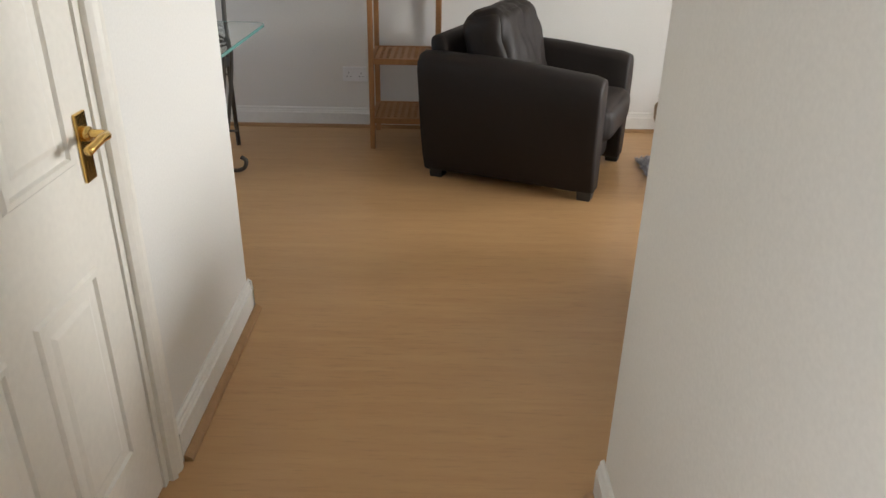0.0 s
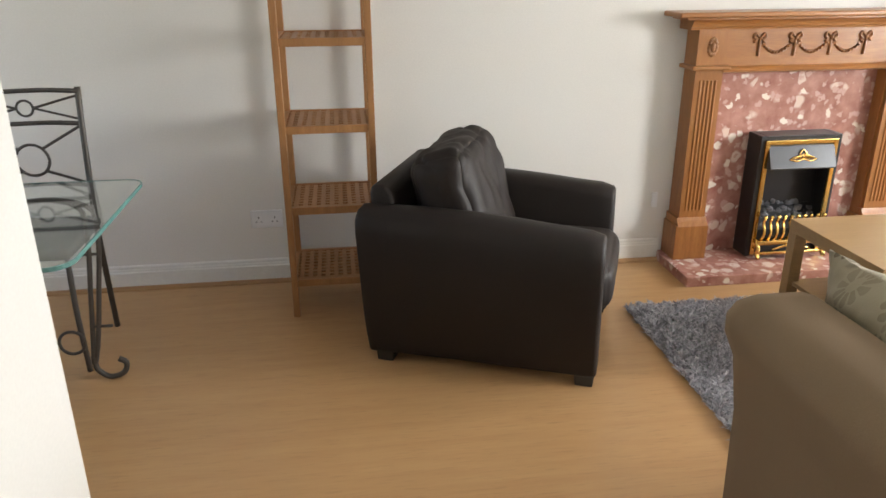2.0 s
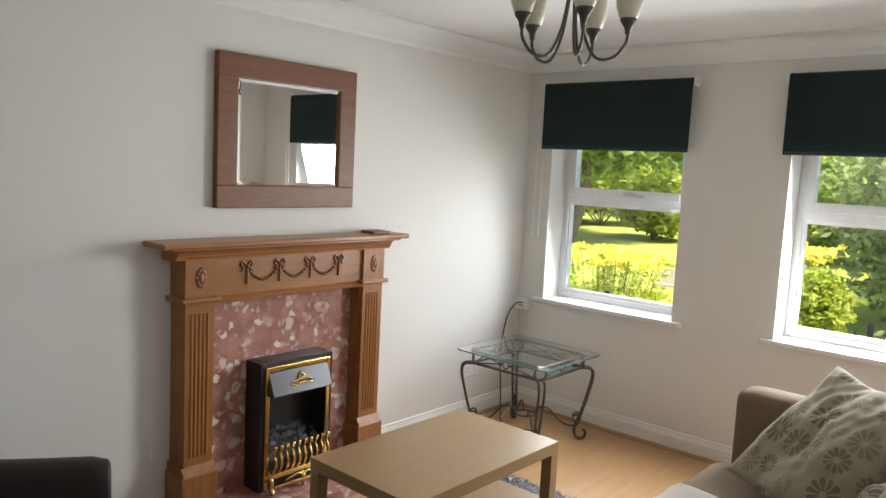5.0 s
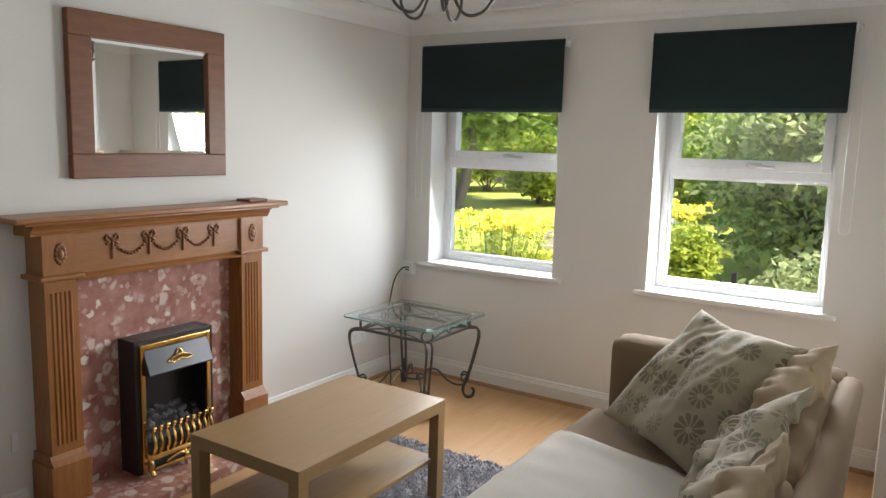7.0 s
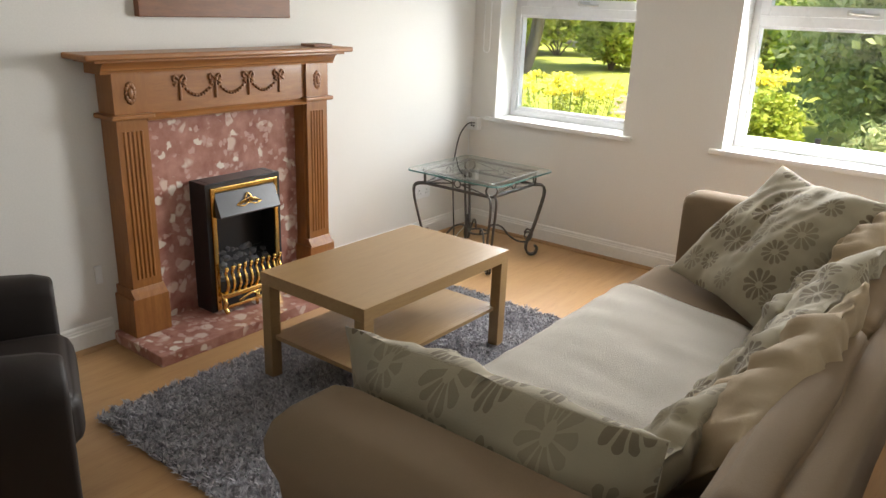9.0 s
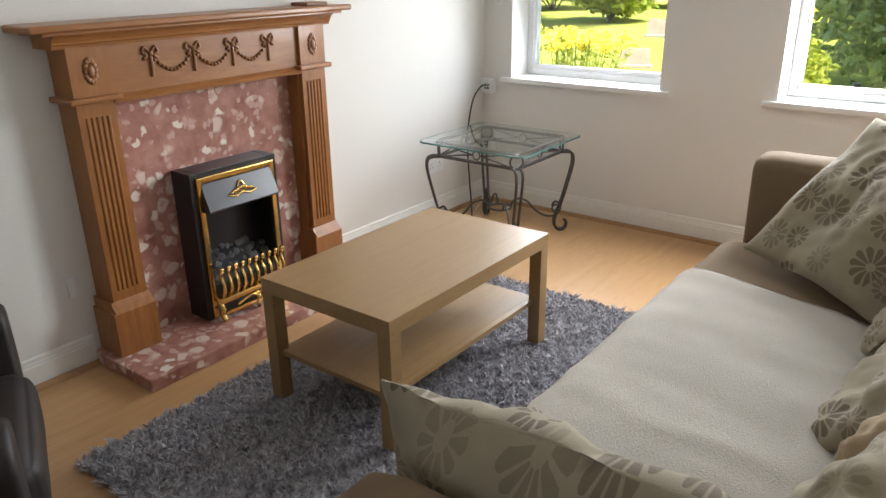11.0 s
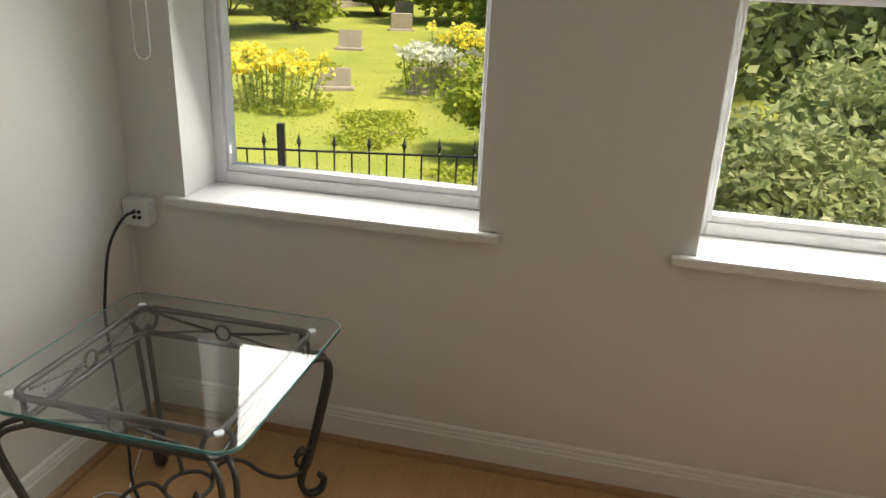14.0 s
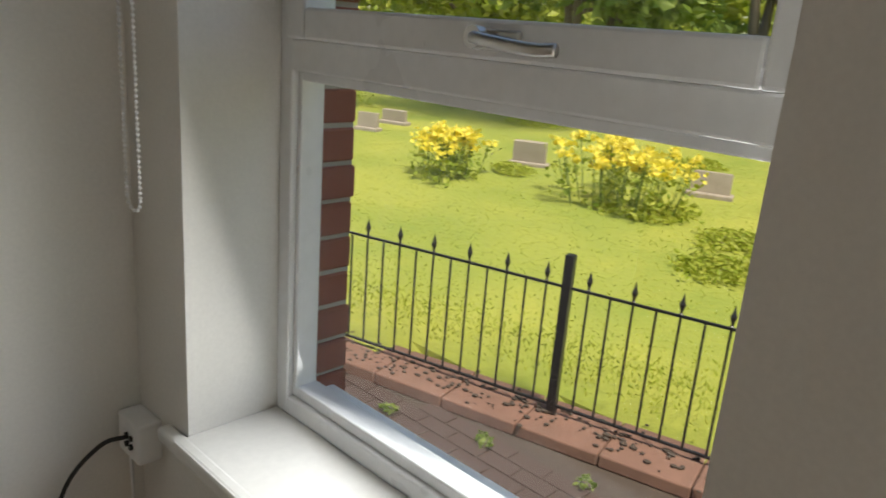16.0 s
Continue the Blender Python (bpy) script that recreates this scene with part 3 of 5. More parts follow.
prof = [(0, 0), (0.012, 0), (0.02, 0.012), (0.014, 0.022), (0.02, 0.036), (0.02, 0.052), (0.012, 0.062), (0, 0.066)]
prism([(HL + p, 1.165 + q) for p, q in prof], 'z', 0, 2.066, ar)
prism([(HL + p, 0.36 - q) for p, q in prof], 'z', 0, 2.066, ar)
prism([(HL + p, 2.0 + q) for p, q in prof], 'y', 0.36, 1.165, ar)
part("architrave", ar, DOORP, dr)
jb = bmesh.new()
box(jb, HL - 0.12, HL + 0.0005, 1.143, 1.166, 0, 2.0)
box(jb, HL - 0.12, HL + 0.0005, 0.359, 0.382, 0, 2.0)
box(jb, HL - 0.12, HL + 0.0005, 0.382, 1.143, 1.978, 2.001)
part("jamb", jb, DOORP, dr)
hp = part("handle_plate", bx(DX, DX + 0.007, 1.068, 1.108, 0.815, 0.945, 0.002), BRASS, dr, "brass backplate")
part("lever", tb([(DX + 0.005, 1.088, 0.905), (DX + 0.04, 1.088, 0.905), (DX + 0.052, 1.08, 0.905), (DX + 0.055, 1.05, 0.908), (DX + 0.052, 1.0, 0.9)], 0.0085, 10), BRASS, hp, "", True)
part("rose", tube(bmesh.new(), [Vector((DX + 0.005, 1.088, 0.905)), Vector((DX + 0.018, 1.088, 0.905))], 0.014, 14), BRASS, hp, "", True)


# ---- fireplace ----
fp = thing("fireplace", (1.51, 4.19, 0), "oak fireplace surround with rose marble back and hearth", "fireplace")
hearth = part("hearth", bx(0.895, 2.125, 3.822, YF - 0.001, 0, 0.05, 0.004), ROSE, fp, "polished rose marble hearth slab")
part("back_panel", bx(1.06, 1.985, 4.165, YF - 0.001, 0.05, 0.985), ROSE, fp, "rose marble back panel with pale chips")
CF = 4.08
for a, b, s in ((0.945, 1.08, 1), (1.94, 2.075, -1)):
    col = bmesh.new()
    box(col, a, b, CF, YF - 0.001, 0.25, 0.98)
    cp = part("pilaster", col, OAKV, fp, "fluted oak pilaster")
    fl = bmesh.new()
    for k in range(5):
        x = a + 0.03 + k * (b - a - 0.06) / 4
        ring = [(x + 0.0068 * math.cos(t * math.pi / 5), CF + 0.001 - 0.006 * math.sin(t * math.pi / 5)) for t in range(6)]
        prism(ring, 'z', 0.30, 0.93, fl)
    part("fluting", fl, OAKV, cp)
    base = bx(a - 0.022, b + 0.012, CF - 0.03, YF - 0.001, 0.05, 0.225, 0.003)
    prism([(CF - 0.03, 0.225), (CF - 0.012, 0.245), (CF - 0.002, 0.262), (YF - 0.001, 0.262), (YF - 0.001, 0.225)], 'x', a - 0.012, b + 0.006, base)
    part("plinth_block", base, OAKV, cp)
    part("capital", bx(a - 0.03, b + 0.02, CF - 0.03, YF - 0.001, 0.98, 1.0, 0.006, 3), OAK, cp)
    part("frieze_block", bx(a - 0.004, b + 0.004, CF - 0.004, YF - 0.001, 1.0, 1.16), OAKV, cp)
    oval = bmesh.new()
    xm = (a + b) / 2
    for k in range(12):
        t = 2 * math.pi * k / 12
        bmesh.ops.create_icosphere(oval, subdivisions=1, radius=0.011, matrix=Matrix.Translation((xm + 0.017 * math.cos(t), CF - 0.005, 1.082 + 0.034 * math.sin(t))) @ Matrix.Diagonal((1, 0.5, 1.2, 1)))
    bmesh.ops.create_icosphere(oval, subdivisions=2, radius=0.014, matrix=Matrix.Translation((xm, CF - 0.006, 1.082)) @ Matrix.Diagonal((1, 0.6, 1.7, 1)))
    part("carved_rosette", oval, CARVE, cp, "", True)
part("inner_return", bx(1.08, 1.09, CF + 0.02, 4.165, 0.05, 0.965), OAKV, fp)
part("inner_return", bx(1.93, 1.94, CF + 0.02, 4.165, 0.05, 0.965), OAKV, fp)
part("frieze", bx(1.084, 1.936, CF + 0.012, YF - 0.001, 0.985, 1.16), OAK, fp)
part("frieze_moulding", prism([(CF + 0.016, 0.962), (CF - 0.004, 0.968), (CF - 0.006, 0.98), (CF + 0.004, 0.99), (CF + 0.016, 0.995), (4.16, 0.995), (4.16, 0.962)], 'x', 1.08, 1.94), OAK, fp)
sw = bmesh.new()
xs = [1.245 + 0.177 * k for k in range(4)]
yw = CF + 0.008
for x in xs:
    for s in (-1, 1):
        tube(sw, smooth_path([(x, yw, 1.118), (x + s * 0.022, yw, 1.138), (x + s * 0.03, yw, 1.12), (x + s * 0.012, yw, 1.112), (x + s * 0.028, yw, 1.098)], 4), 0.006, 6)
    bmesh.ops.create_icosphere(sw, subdivisions=1, radius=0.012, matrix=Matrix.Translation((x, yw - 0.002, 1.117)))
    tube(sw, smooth_path([(x, yw, 1.11), (x + 0.002, yw, 1.075), (x, yw, 1.035)], 4), 0.0065, 6)
for x, x2 in zip(xs, xs[1:]):
    for k in range(13):
        t = k / 12
        bmesh.ops.create_icosphere(sw, subdivisions=1, radius=0.0062 + 0.003 * math.sin(math.pi * t), matrix=Matrix.Translation((x + (x2 - x) * t, yw, 1.108 - 0.056 * math.sin(math.pi * t))))
part("carved_swag", sw, CARVE, fp, "carved ribbon and garland swags", True)
steps = [(4.08, 1.158), (4.078, 1.168), (4.072, 1.172), (4.07, 1.18), (4.062, 1.192), (4.05, 1.202), (4.046, 1.206), (4.046, 1.212), (YF - 0.001, 1.212), (YF - 0.001, 1.158)]
part("cornice", prism(steps, 'x', 0.90, 2.12), OAK, fp)
part("cornice_fillet", bx(0.86, 2.16, 4.036, YF - 0.001, 1.203, 1.214, 0.003), OAK, fp)
part("mantel_shelf", bx(0.815, 2.2, 4.012, YF - 0.001, 1.2145, 1.238, 0.007, 3), OAK, fp, "moulded oak mantel shelf")
solid("wooden_tray", bx(1.98, 2.10, 4.06, 4.16, 1.2381, 1.252, 0.003), PINE, "small dark wooden box lying on the mantel", "box")

fire = thing("electric_fire", (1.51, 4.1, 0.05), "black and brass electric fire with coal bed", "electric fire")
X0, X1, FY, ZT = 1.302, 1.722, 4.045, 0.665
part("side_panel", bx(X0, X0 + 0.03, FY, 4.165, 0.0505, ZT, 0.003), BLACK, fire, "black enamelled side panel")
part("side_panel", bx(X1 - 0.03, X1, FY, 4.165, 0.0505, ZT, 0.003), BLACK, fire, "black enamelled side panel")
part("top_panel", bx(X0 + 0.03, X1 - 0.03, FY, 4.165, ZT - 0.03, ZT, 0.003), BLACK, fire)
part("back_plate", bx(X0 + 0.03, X1 - 0.03, 4.15, 4.164, 0.0505, ZT - 0.03), BLACK, fire)
part("base_box", bx(X0 + 0.03, X1 - 0.03, FY + 0.01, 4.15, 0.0505, 0.16), BLACK, fire)
gb = bmesh.new()
box(gb, X0 + 0.022, X0 + 0.045, FY - 0.012, FY + 0.004, 0.06, ZT - 0.02, 0.004)
box(gb, X1 - 0.045, X1 - 0.022, FY - 0.012, FY + 0.004, 0.06, ZT - 0.02, 0.004)
box(gb, X0 + 0.045, X1 - 0.045, FY - 0.012, FY + 0.004, ZT - 0.042, ZT - 0.02, 0.004)
part("brass_trim", gb, BRASS, fire, "polished brass trim frame")
hood = prism([(FY - 0.008, 0.618), (FY - 0.05, 0.515), (FY - 0.046, 0.508), (FY + 0.01, 0.505), (FY + 0.01, 0.618)], 'x', X0 + 0.04, X1 - 0.04)
ho = part("hood", hood, surface("hood_grey_enamel", (0.035, 0.038, 0.042), (0.05, 0.053, 0.058), 0.3, 60, 5, 0.0), fire, "dark grey metal hood")
em = bmesh.new()
xm = (X0 + X1) / 2
for k in range(9):
    u = (k - 4) / 4
    hgt = 0.026 * (1 - abs(u)) + 0.005
    tube(em, circle((xm + u * 0.05, FY - 0.034, 0.556 + hgt * 0.4), 0.008 + 0.006 * (1 - abs(u)), (1, 0, 0), (0, -0.38, 0.92), 10), 0.003, 5, True)
tube(em, smooth_path([(xm - 0.07, FY - 0.036, 0.556), (xm - 0.035, FY - 0.04, 0.547), (xm, FY - 0.036, 0.556), (xm + 0.035, FY - 0.04, 0.547), (xm + 0.07, FY - 0.036, 0.556)], 4), 0.004, 6)
tube(em, smooth_path([(xm - 0.02, FY - 0.03, 0.575), (xm, FY - 0.024, 0.60), (xm + 0.02, FY - 0.03, 0.575)], 4), 0.004, 6)
part("brass_emblem", em, BRASS, ho, "cast brass scroll ornament", True)
rng = random.Random(4)
for k in range(46):
    c = bmesh.new()
    bmesh.ops.create_icosphere(c, subdivisions=1, radius=1)
    r = rng.uniform(0.014, 0.026)
    for v in c.verts:
        v.co = v.co * r * rng.uniform(0.7, 1.2)
    row = k // 12
    at = Vector((X0 + 0.06 + (k % 12) * 0.0272 + rng.uniform(-0.006, 0.006), FY + 0.03 + row * 0.026, 0.20 + row * 0.03 + rng.uniform(-0.008, 0.012)))
    bmesh.ops.translate(c, verts=c.verts, vec=at)
    part("coal", c, COAL, fire)
part("coal_tray", prism([(FY + 0.0, 0.15), (FY + 0.0, 0.19), (FY + 0.1, 0.29), (4.149, 0.29), (4.149, 0.15)], 'x', X0 + 0.045, X1 - 0.045), BLACK, fire)
gr = thing("fire_grate", (1.51, 4.01, 0.05), "polished brass grate front before the coal fire", "grate")
for k in range(10):
    x = X0 + 0.055 + k * (X1 - X0 - 0.11) / 9
    bar = tb([(x, FY - 0.03, 0.14), (x, FY - 0.05, 0.17), (x, FY - 0.055, 0.2), (x, FY - 0.04, 0.24), (x, FY - 0.05, 0.262)], 0.0075, 8)
    bmesh.ops.create_icosphere(bar, subdivisions=1, radius=0.011, matrix=Matrix.Translation((x, FY - 0.05, 0.27)))
    part("bar", bar, BRASS, gr, "", True)
part("lower_rail", bx(X0 + 0.03, X1 - 0.03, FY - 0.058, FY - 0.014, 0.125, 0.15, 0.006), BRASS, gr)
part("ash_rail", bx(X0 + 0.05, X1 - 0.05, FY - 0.06, FY - 0.045, 0.075, 0.092, 0.004), BRASS, gr)
for x in (X0 + 0.035, X1 - 0.035):
    part("leg", tb([(x, FY - 0.03, 0.145), (x, FY - 0.055, 0.11), (x, FY - 0.05, 0.08), (x, FY - 0.07, 0.058)], 0.011, 8), BRASS, gr, "", True)
bow = bmesh.new()
for s in (-1, 1):
    tube(bow, smooth_path([(xm, FY - 0.062, 0.107), (xm + s * 0.03, FY - 0.062, 0.122), (xm + s * 0.1, FY - 0.055, 0.1)], 5), 0.006, 6)
bmesh.ops.create_icosphere(bow, subdivisions=1, radius=0.013, matrix=Matrix.Translation((xm, FY - 0.064, 0.107)))
tube(bow, [Vector((xm, FY - 0.055, 0.125)), Vector((xm, FY - 0.06, 0.054))], 0.008, 8)
part("bow_ornament", bow, BRASS, gr, "", True)

# ---- mirror over the mantel ----
mi = thing("wall_mirror", (1.53, 4.19, 1.368), "wall mirror in a wide red-brown knotted pine frame", "mirror")
a, b, z0, z1, w = 1.132, 1.922, 1.37, 2.052, 0.102
for zz in (z0, z1 - w):
    part("rail", bx(a, b, 4.163, YF - 0.001, zz, zz + w, 0.004), PINE, mi)
for x in (a, b - w):
    part("stile", bx(x, x + w, 4.1635, YF - 0.001, z0 + w, z1 - w, 0.004), PINE, mi)
gl = bmesh.new()
gl_l = [[gl.verts.new((x, y, z)) for x, z in ((a + w + i, z0 + w + i), (b - w - i, z0 + w + i), (b - w - i, z1 - w - i), (a + w + i, z1 - w - i))] for i, y in ((0, 4.1785), (0.018, 4.1755))]
for k in range(4):
    gl.faces.new((gl_l[0][k], gl_l[0][(k + 1) % 4], gl_l[1][(k + 1) % 4], gl_l[1][k]))
gl.faces.new(gl_l[1])
part("mirror_glass", gl, MIRROR, mi, "bevelled mirror glass")


# ---- sockets ----
def socket(x0, y, z0, w, h, holes, label):
    s = thing("wall_socket", (x0 + w / 2, y, z0), label, "socket", "wall sockets")
    part("plate", bx(x0, x0 + w, y - 0.012, y - 0.0005, z0, z0 + h, 0.004, 3), UPVC, s)
    for k in range(holes):
        xc = x0 + w * (k + 0.5) / holes
        for dx, dz, ww, hh in ((0, 0.012, 0.004, 0.009), (-0.011, -0.008, 0.007, 0.004), (0.011, -0.008, 0.007, 0.004)):
            part("pin_hole", bx(xc + dx - ww / 2, xc + dx + ww / 2, y - 0.0125, y - 0.011, z0 + h * 0.45 + dz - hh / 2, z0 + h * 0.45 + dz + hh / 2), RUBBER, s)
        part("switch", bx(xc + (0.02 if k else -0.03), xc + (0.03 if k else -0.02), y - 0.0145, y - 0.0115, z0 + h - 0.028, z0 + h - 0.012, 0.001), UPVC, s)


socket(-1.135, YF, 0.278, 0.147, 0.086, 2, "white double socket low on the wall")
socket(2.925, YF, 0.272, 0.147, 0.092, 2, "white double socket beside the glass table")
solid("blank_plate", bx(0.845, 0.875, YF - 0.01, YF - 0.0005, 0.285, 0.365, 0.003), UPVC, "narrow white cover plate beside the fireplace", "socket")
ts = thing("aerial_socket", (3.47, 4.165, 0.67), "white surface-mounted socket box with a black plug", "socket")
part("box", bx(3.452, 3.4995, 4.108, 4.196, 0.668, 0.75, 0.005, 3), UPVC, ts)
for dy in (0.018, 0.036):
    for dz in (0.03, 0.048):
        part("outlet", tube(bmesh.new(), [Vector((3.447, 4.118 + dy, 0.668 + dz)), Vector((3.453, 4.118 + dy, 0.668 + dz))], 0.006, 10), RUBBER, ts)
ca = thing("black_cable", (3.35, 4.1, 0.0), "black cable hanging from the socket and coiled on the floor", "cable")
part("lead", tb([(3.45, 4.15, 0.715), (3.40, 4.155, 0.71), (3.34, 4.168, 0.64), (3.30, 4.172, 0.5), (3.285, 4.17, 0.4), (3.26, 4.14, 0.22), (3.2, 4.08, 0.05), (3.1, 4.0, 0.006), (2.98, 3.86, 0.006), (2.86, 3.72, 0.006), (2.9, 3.62, 0.006), (3.02, 3.62, 0.006), (3.1, 3.74, 0.006), (3.02, 3.9, 0.006), (2.86, 4.02, 0.006), (2.72, 4.03, 0.006), (2.6, 3.98, 0.006)], 0.0045, 6, 5), RUBBER, ca, "", True)
wc = thing("white_cable", (2.95, 4.05, 0.0), "thin white lead with a plug lying on the floor", "cable")
part("lead", tb([(3.47, 4.188, 0.67), (3.47, 4.185, 0.3), (3.42, 4.15, 0.03), (3.25, 4.08, 0.005), (3.05, 3.98, 0.005), (2.93, 3.88, 0.005), (2.84, 3.95, 0.005), (2.9, 4.06, 0.005), (3.05, 4.05, 0.005), (3.0, 3.85, 0.005), (2.84, 3.82, 0.005), (2.77, 3.98, 0.005), (2.82, 4.08, 0.01)], 0.003, 6, 5), UPVC, wc, "", True)
part("plug", bx(2.80, 2.845, 4.07, 4.115, 0.0, 0.028, 0.005), UPVC, wc)

# ---- coffee table ----
ct = thing("coffee_table", (1.565, 3.165, 0.03), "oak-veneer coffee table with a lower shelf on the rug", "coffee table")
x0, x1, y0, y1 = 1.117, 2.012, 2.89, 3.442
part("tabletop", bx(x0, x1, y0, y1, 0.412, 0.463, 0.0015), VENEER, ct)
for x in (x0, x1 - 0.05):
    for y in (y0, y1 - 0.05):
        part("leg", bx(x + 0.0005, x + 0.0495, y + 0.0005, y + 0.0495, 0.022, 0.412, 0.0015), VENEER, ct)
part("lower_shelf", bx(x0 + 0.02, x1 - 0.02, y0 + 0.052, y1 - 0.052, 0.185, 0.203, 0.001), VENEER, ct)
part("shelf_rail", bx(x0 + 0.05, x1 - 0.05, y0 + 0.03, y0 + 0.052, 0.186, 0.202), VENEER, ct)
part("shelf_rail", bx(x0 + 0.05, x1 - 0.05, y1 - 0.052, y1 - 0.03, 0.186, 0.202), VENEER, ct)

# ---- rug ----
rg = thing("shaggy_rug", (1.48, 3.0, 0), "grey shaggy pile rug on the laminate floor", "rug")
RX0, RX1, RY0, RY1 = 0.53, 2.43, 2.33, 3.635
back = bmesh.new()
gx, gy = 60, 42
vv = [[back.verts.new((RX0 + (RX1 - RX0) * i / gx, RY0 + (RY1 - RY0) * j / gy, 0.014 + 0.005 * noise.noise(Vector((i * 0.6, j * 0.6, 0))))) for j in range(gy + 1)] for i in range(gx + 1)]
for i in range(gx):
    for j in range(gy):
        back.faces.new((vv[i][j], vv[i + 1][j], vv[i + 1][j + 1], vv[i][j + 1]))
ext = bmesh.ops.extrude_face_region(back, geom=back.faces[:])
for g in ext["geom"]:
    if isinstance(g, bmesh.types.BMVert):
        g.co.z = 0.001
bmesh.ops.recalc_face_normals(back, faces=back.faces[:])
RUGB = surface("rug_backing", (0.3, 0.3, 0.32), (0.38, 0.38, 0.4), 0.95, 120, 20, 0.8)
part("backing", back, RUGB, rg)
rng2 = np.random.default_rng(3)
N = 90000
px, py = rng2.uniform(RX0 - 0.008, RX1 + 0.008, N), rng2.uniform(RY0 - 0.008, RY1 + 0.008, N)
lean = np.stack([1.6 * np.sin(px * 83 + np.sin(py * 57) * 2.5) + rng2.normal(size=N) * 0.9, 1.6 * np.cos(py * 77 + np.sin(px * 61) * 2.5) + rng2.normal(size=N) * 0.9], axis=1) * 0.011
ht = rng2.uniform(0.019, 0.031, N) + 0.006 * np.sin(px * 71 + 3 * np.sin(py * 23)) * np.sin(py * 67 + 3 * np.sin(px * 19))
wd = rng2.uniform(0.0025, 0.0045, N)
an = rng2.uniform(0, math.pi, N)
ex, ey = np.cos(an) * wd, np.sin(an) * wd
zero = np.full(N, 0.008)
co = np.stack([np.stack([px - ex, py - ey, zero], 1), np.stack([px + ex, py + ey, zero], 1),
               np.stack([px + ex + lean[:, 0] * 0.5, py + ey + lean[:, 1] * 0.5, ht * 0.75], 1), np.stack([px - ex + lean[:, 0] * 0.5, py - ey + lean[:, 1] * 0.5, ht * 0.75], 1),
               np.stack([px + lean[:, 0], py + lean[:, 1], ht], 1)], axis=1).reshape(-1, 3) - np.array([1.48, 3.0, 0])
idx = np.arange(N) * 5
faces = [(i, i + 1, i + 2, i + 3) for i in idx.tolist()] + [(i + 3, i + 2, i + 4) for i in idx.tolist()]
me = bpy.data.meshes.new("pile")
me.from_pydata(co.tolist(), [], faces)
me.materials.append(RUGM)
pile = new("pile", me)
pile.parent = rg
tagged(pile, "grey shaggy pile", "", "", "stuff")

# ---- sofa ----
so = thing("sofa", (1.43, 1.8, 0), "taupe fabric three-seat sofa with flared arms", "sofa")


def flared_arm(xi, out, y0, y1, zt):
    """An arm whose outer side leans out and rolls over at the top."""
    s = out
    pts = [(xi, 0.05), (xi, zt - 0.04), (xi + s * 0.008, zt - 0.015), (xi + s * 0.03, zt), (xi + s * 0.15, zt + 0.002), (xi + s * 0.2, zt - 0.01), (xi + s * 0.225, zt - 0.045), (xi + s * 0.222, zt - 0.09), (xi + s * 0.19, zt - 0.16), (xi + s * 0.165, 0.4), (xi + s * 0.15, 0.05)]
    bm = bmesh.new()
    n = 14
    rings = []
    for k in range(n + 1):
        t = k / n
        y = y0 + (y1 - y0) * t
        e = min(t, 1 - t) * n
        sh = 0.93 if e < 0.5 else 1.0
        mx, mz = xi + s * 0.1, 0.4
        rings.append([bm.verts.new((mx + (px - mx) * sh, y if e > 0.5 else y + (0.006 if t < 0.5 else -0.006), mz + (pz - mz) * (sh * 0.5 + 0.5))) for px, pz in pts])
    m = len(pts)
    for r0, r1 in zip(rings, rings[1:]):
        for k in range(m):
            bm.faces.new((r0[k], r0[(k + 1) % m], r1[(k + 1) % m], r1[k]))
    bm.faces.new(rings[0])
    bm.faces.new(rings[-1])
    bmesh.ops.recalc_face_normals(bm, faces=bm.faces[:])
    bmesh.ops.bevel(bm, geom=[e for e in bm.edges if e.calc_face_angle(0) > 0.9], offset=0.012, segments=2, affect='EDGES', profile=0.5)
    return soften(bm, 0.004, 4, out)


def lean_back(bm):
    """Tip an upholstered block backwards over its foot."""
    for v in bm.verts:
        v.co.y += 0.10 * (0.74 - v.co.z)
    return bm


part("arm", flared_arm(0.405, -1, 1.42, 2.27, 0.725), TAUPE, so, "", True)
part("arm", flared_arm(2.435, 1, 1.42, 2.325, 0.742), TAUPE, so, "", True)
part("base", pad(0.41, 2.425, 1.42, 2.33, 0.05, 0.27, 0.03, 8), TAUPE, so, "", True)
bk = bmesh.new()
prof = [(1.40, 0.05), (1.37, 0.6), (1.362, 0.69), (1.37, 0.72), (1.395, 0.735), (1.43, 0.732), (1.45, 0.71), (1.475, 0.55), (1.53, 0.3), (1.56, 0.05)]
prism(prof, 'x', 0.33, 2.52, bk, 0.012)
bmesh.ops.subdivide_edges(bk, edges=[e for e in bk.edges if abs(e.verts[0].co.x - e.verts[1].co.x) > 1], cuts=12)
part("back", soften(bk, 0.006, 3, 2), TAUPE, so, "", True)
for k, (a, b) in enumerate(((0.43, 1.43), (1.436, 2.43))):
    part("seat_cushion", pad(a, b, 1.48, 2.378, 0.265, 0.435, 0.045, 12, 0.006, k, 0.012), TAUPE, so, "", True)
    part("back_cushion", lean_back(pad(a, b, 1.425, 1.545, 0.42, 0.742, 0.05, 14, 0.014, k + 3, 0.015)), TAUPE, so, "", True)
for x in (0.45, 2.38):
    for y in (1.46, 2.24):
        part("foot", lathe([(0.001, 0), (0.022, 0), (0.03, 0.05), (0.001, 0.05)], (x, y, 0), 12), BLACKW, so)

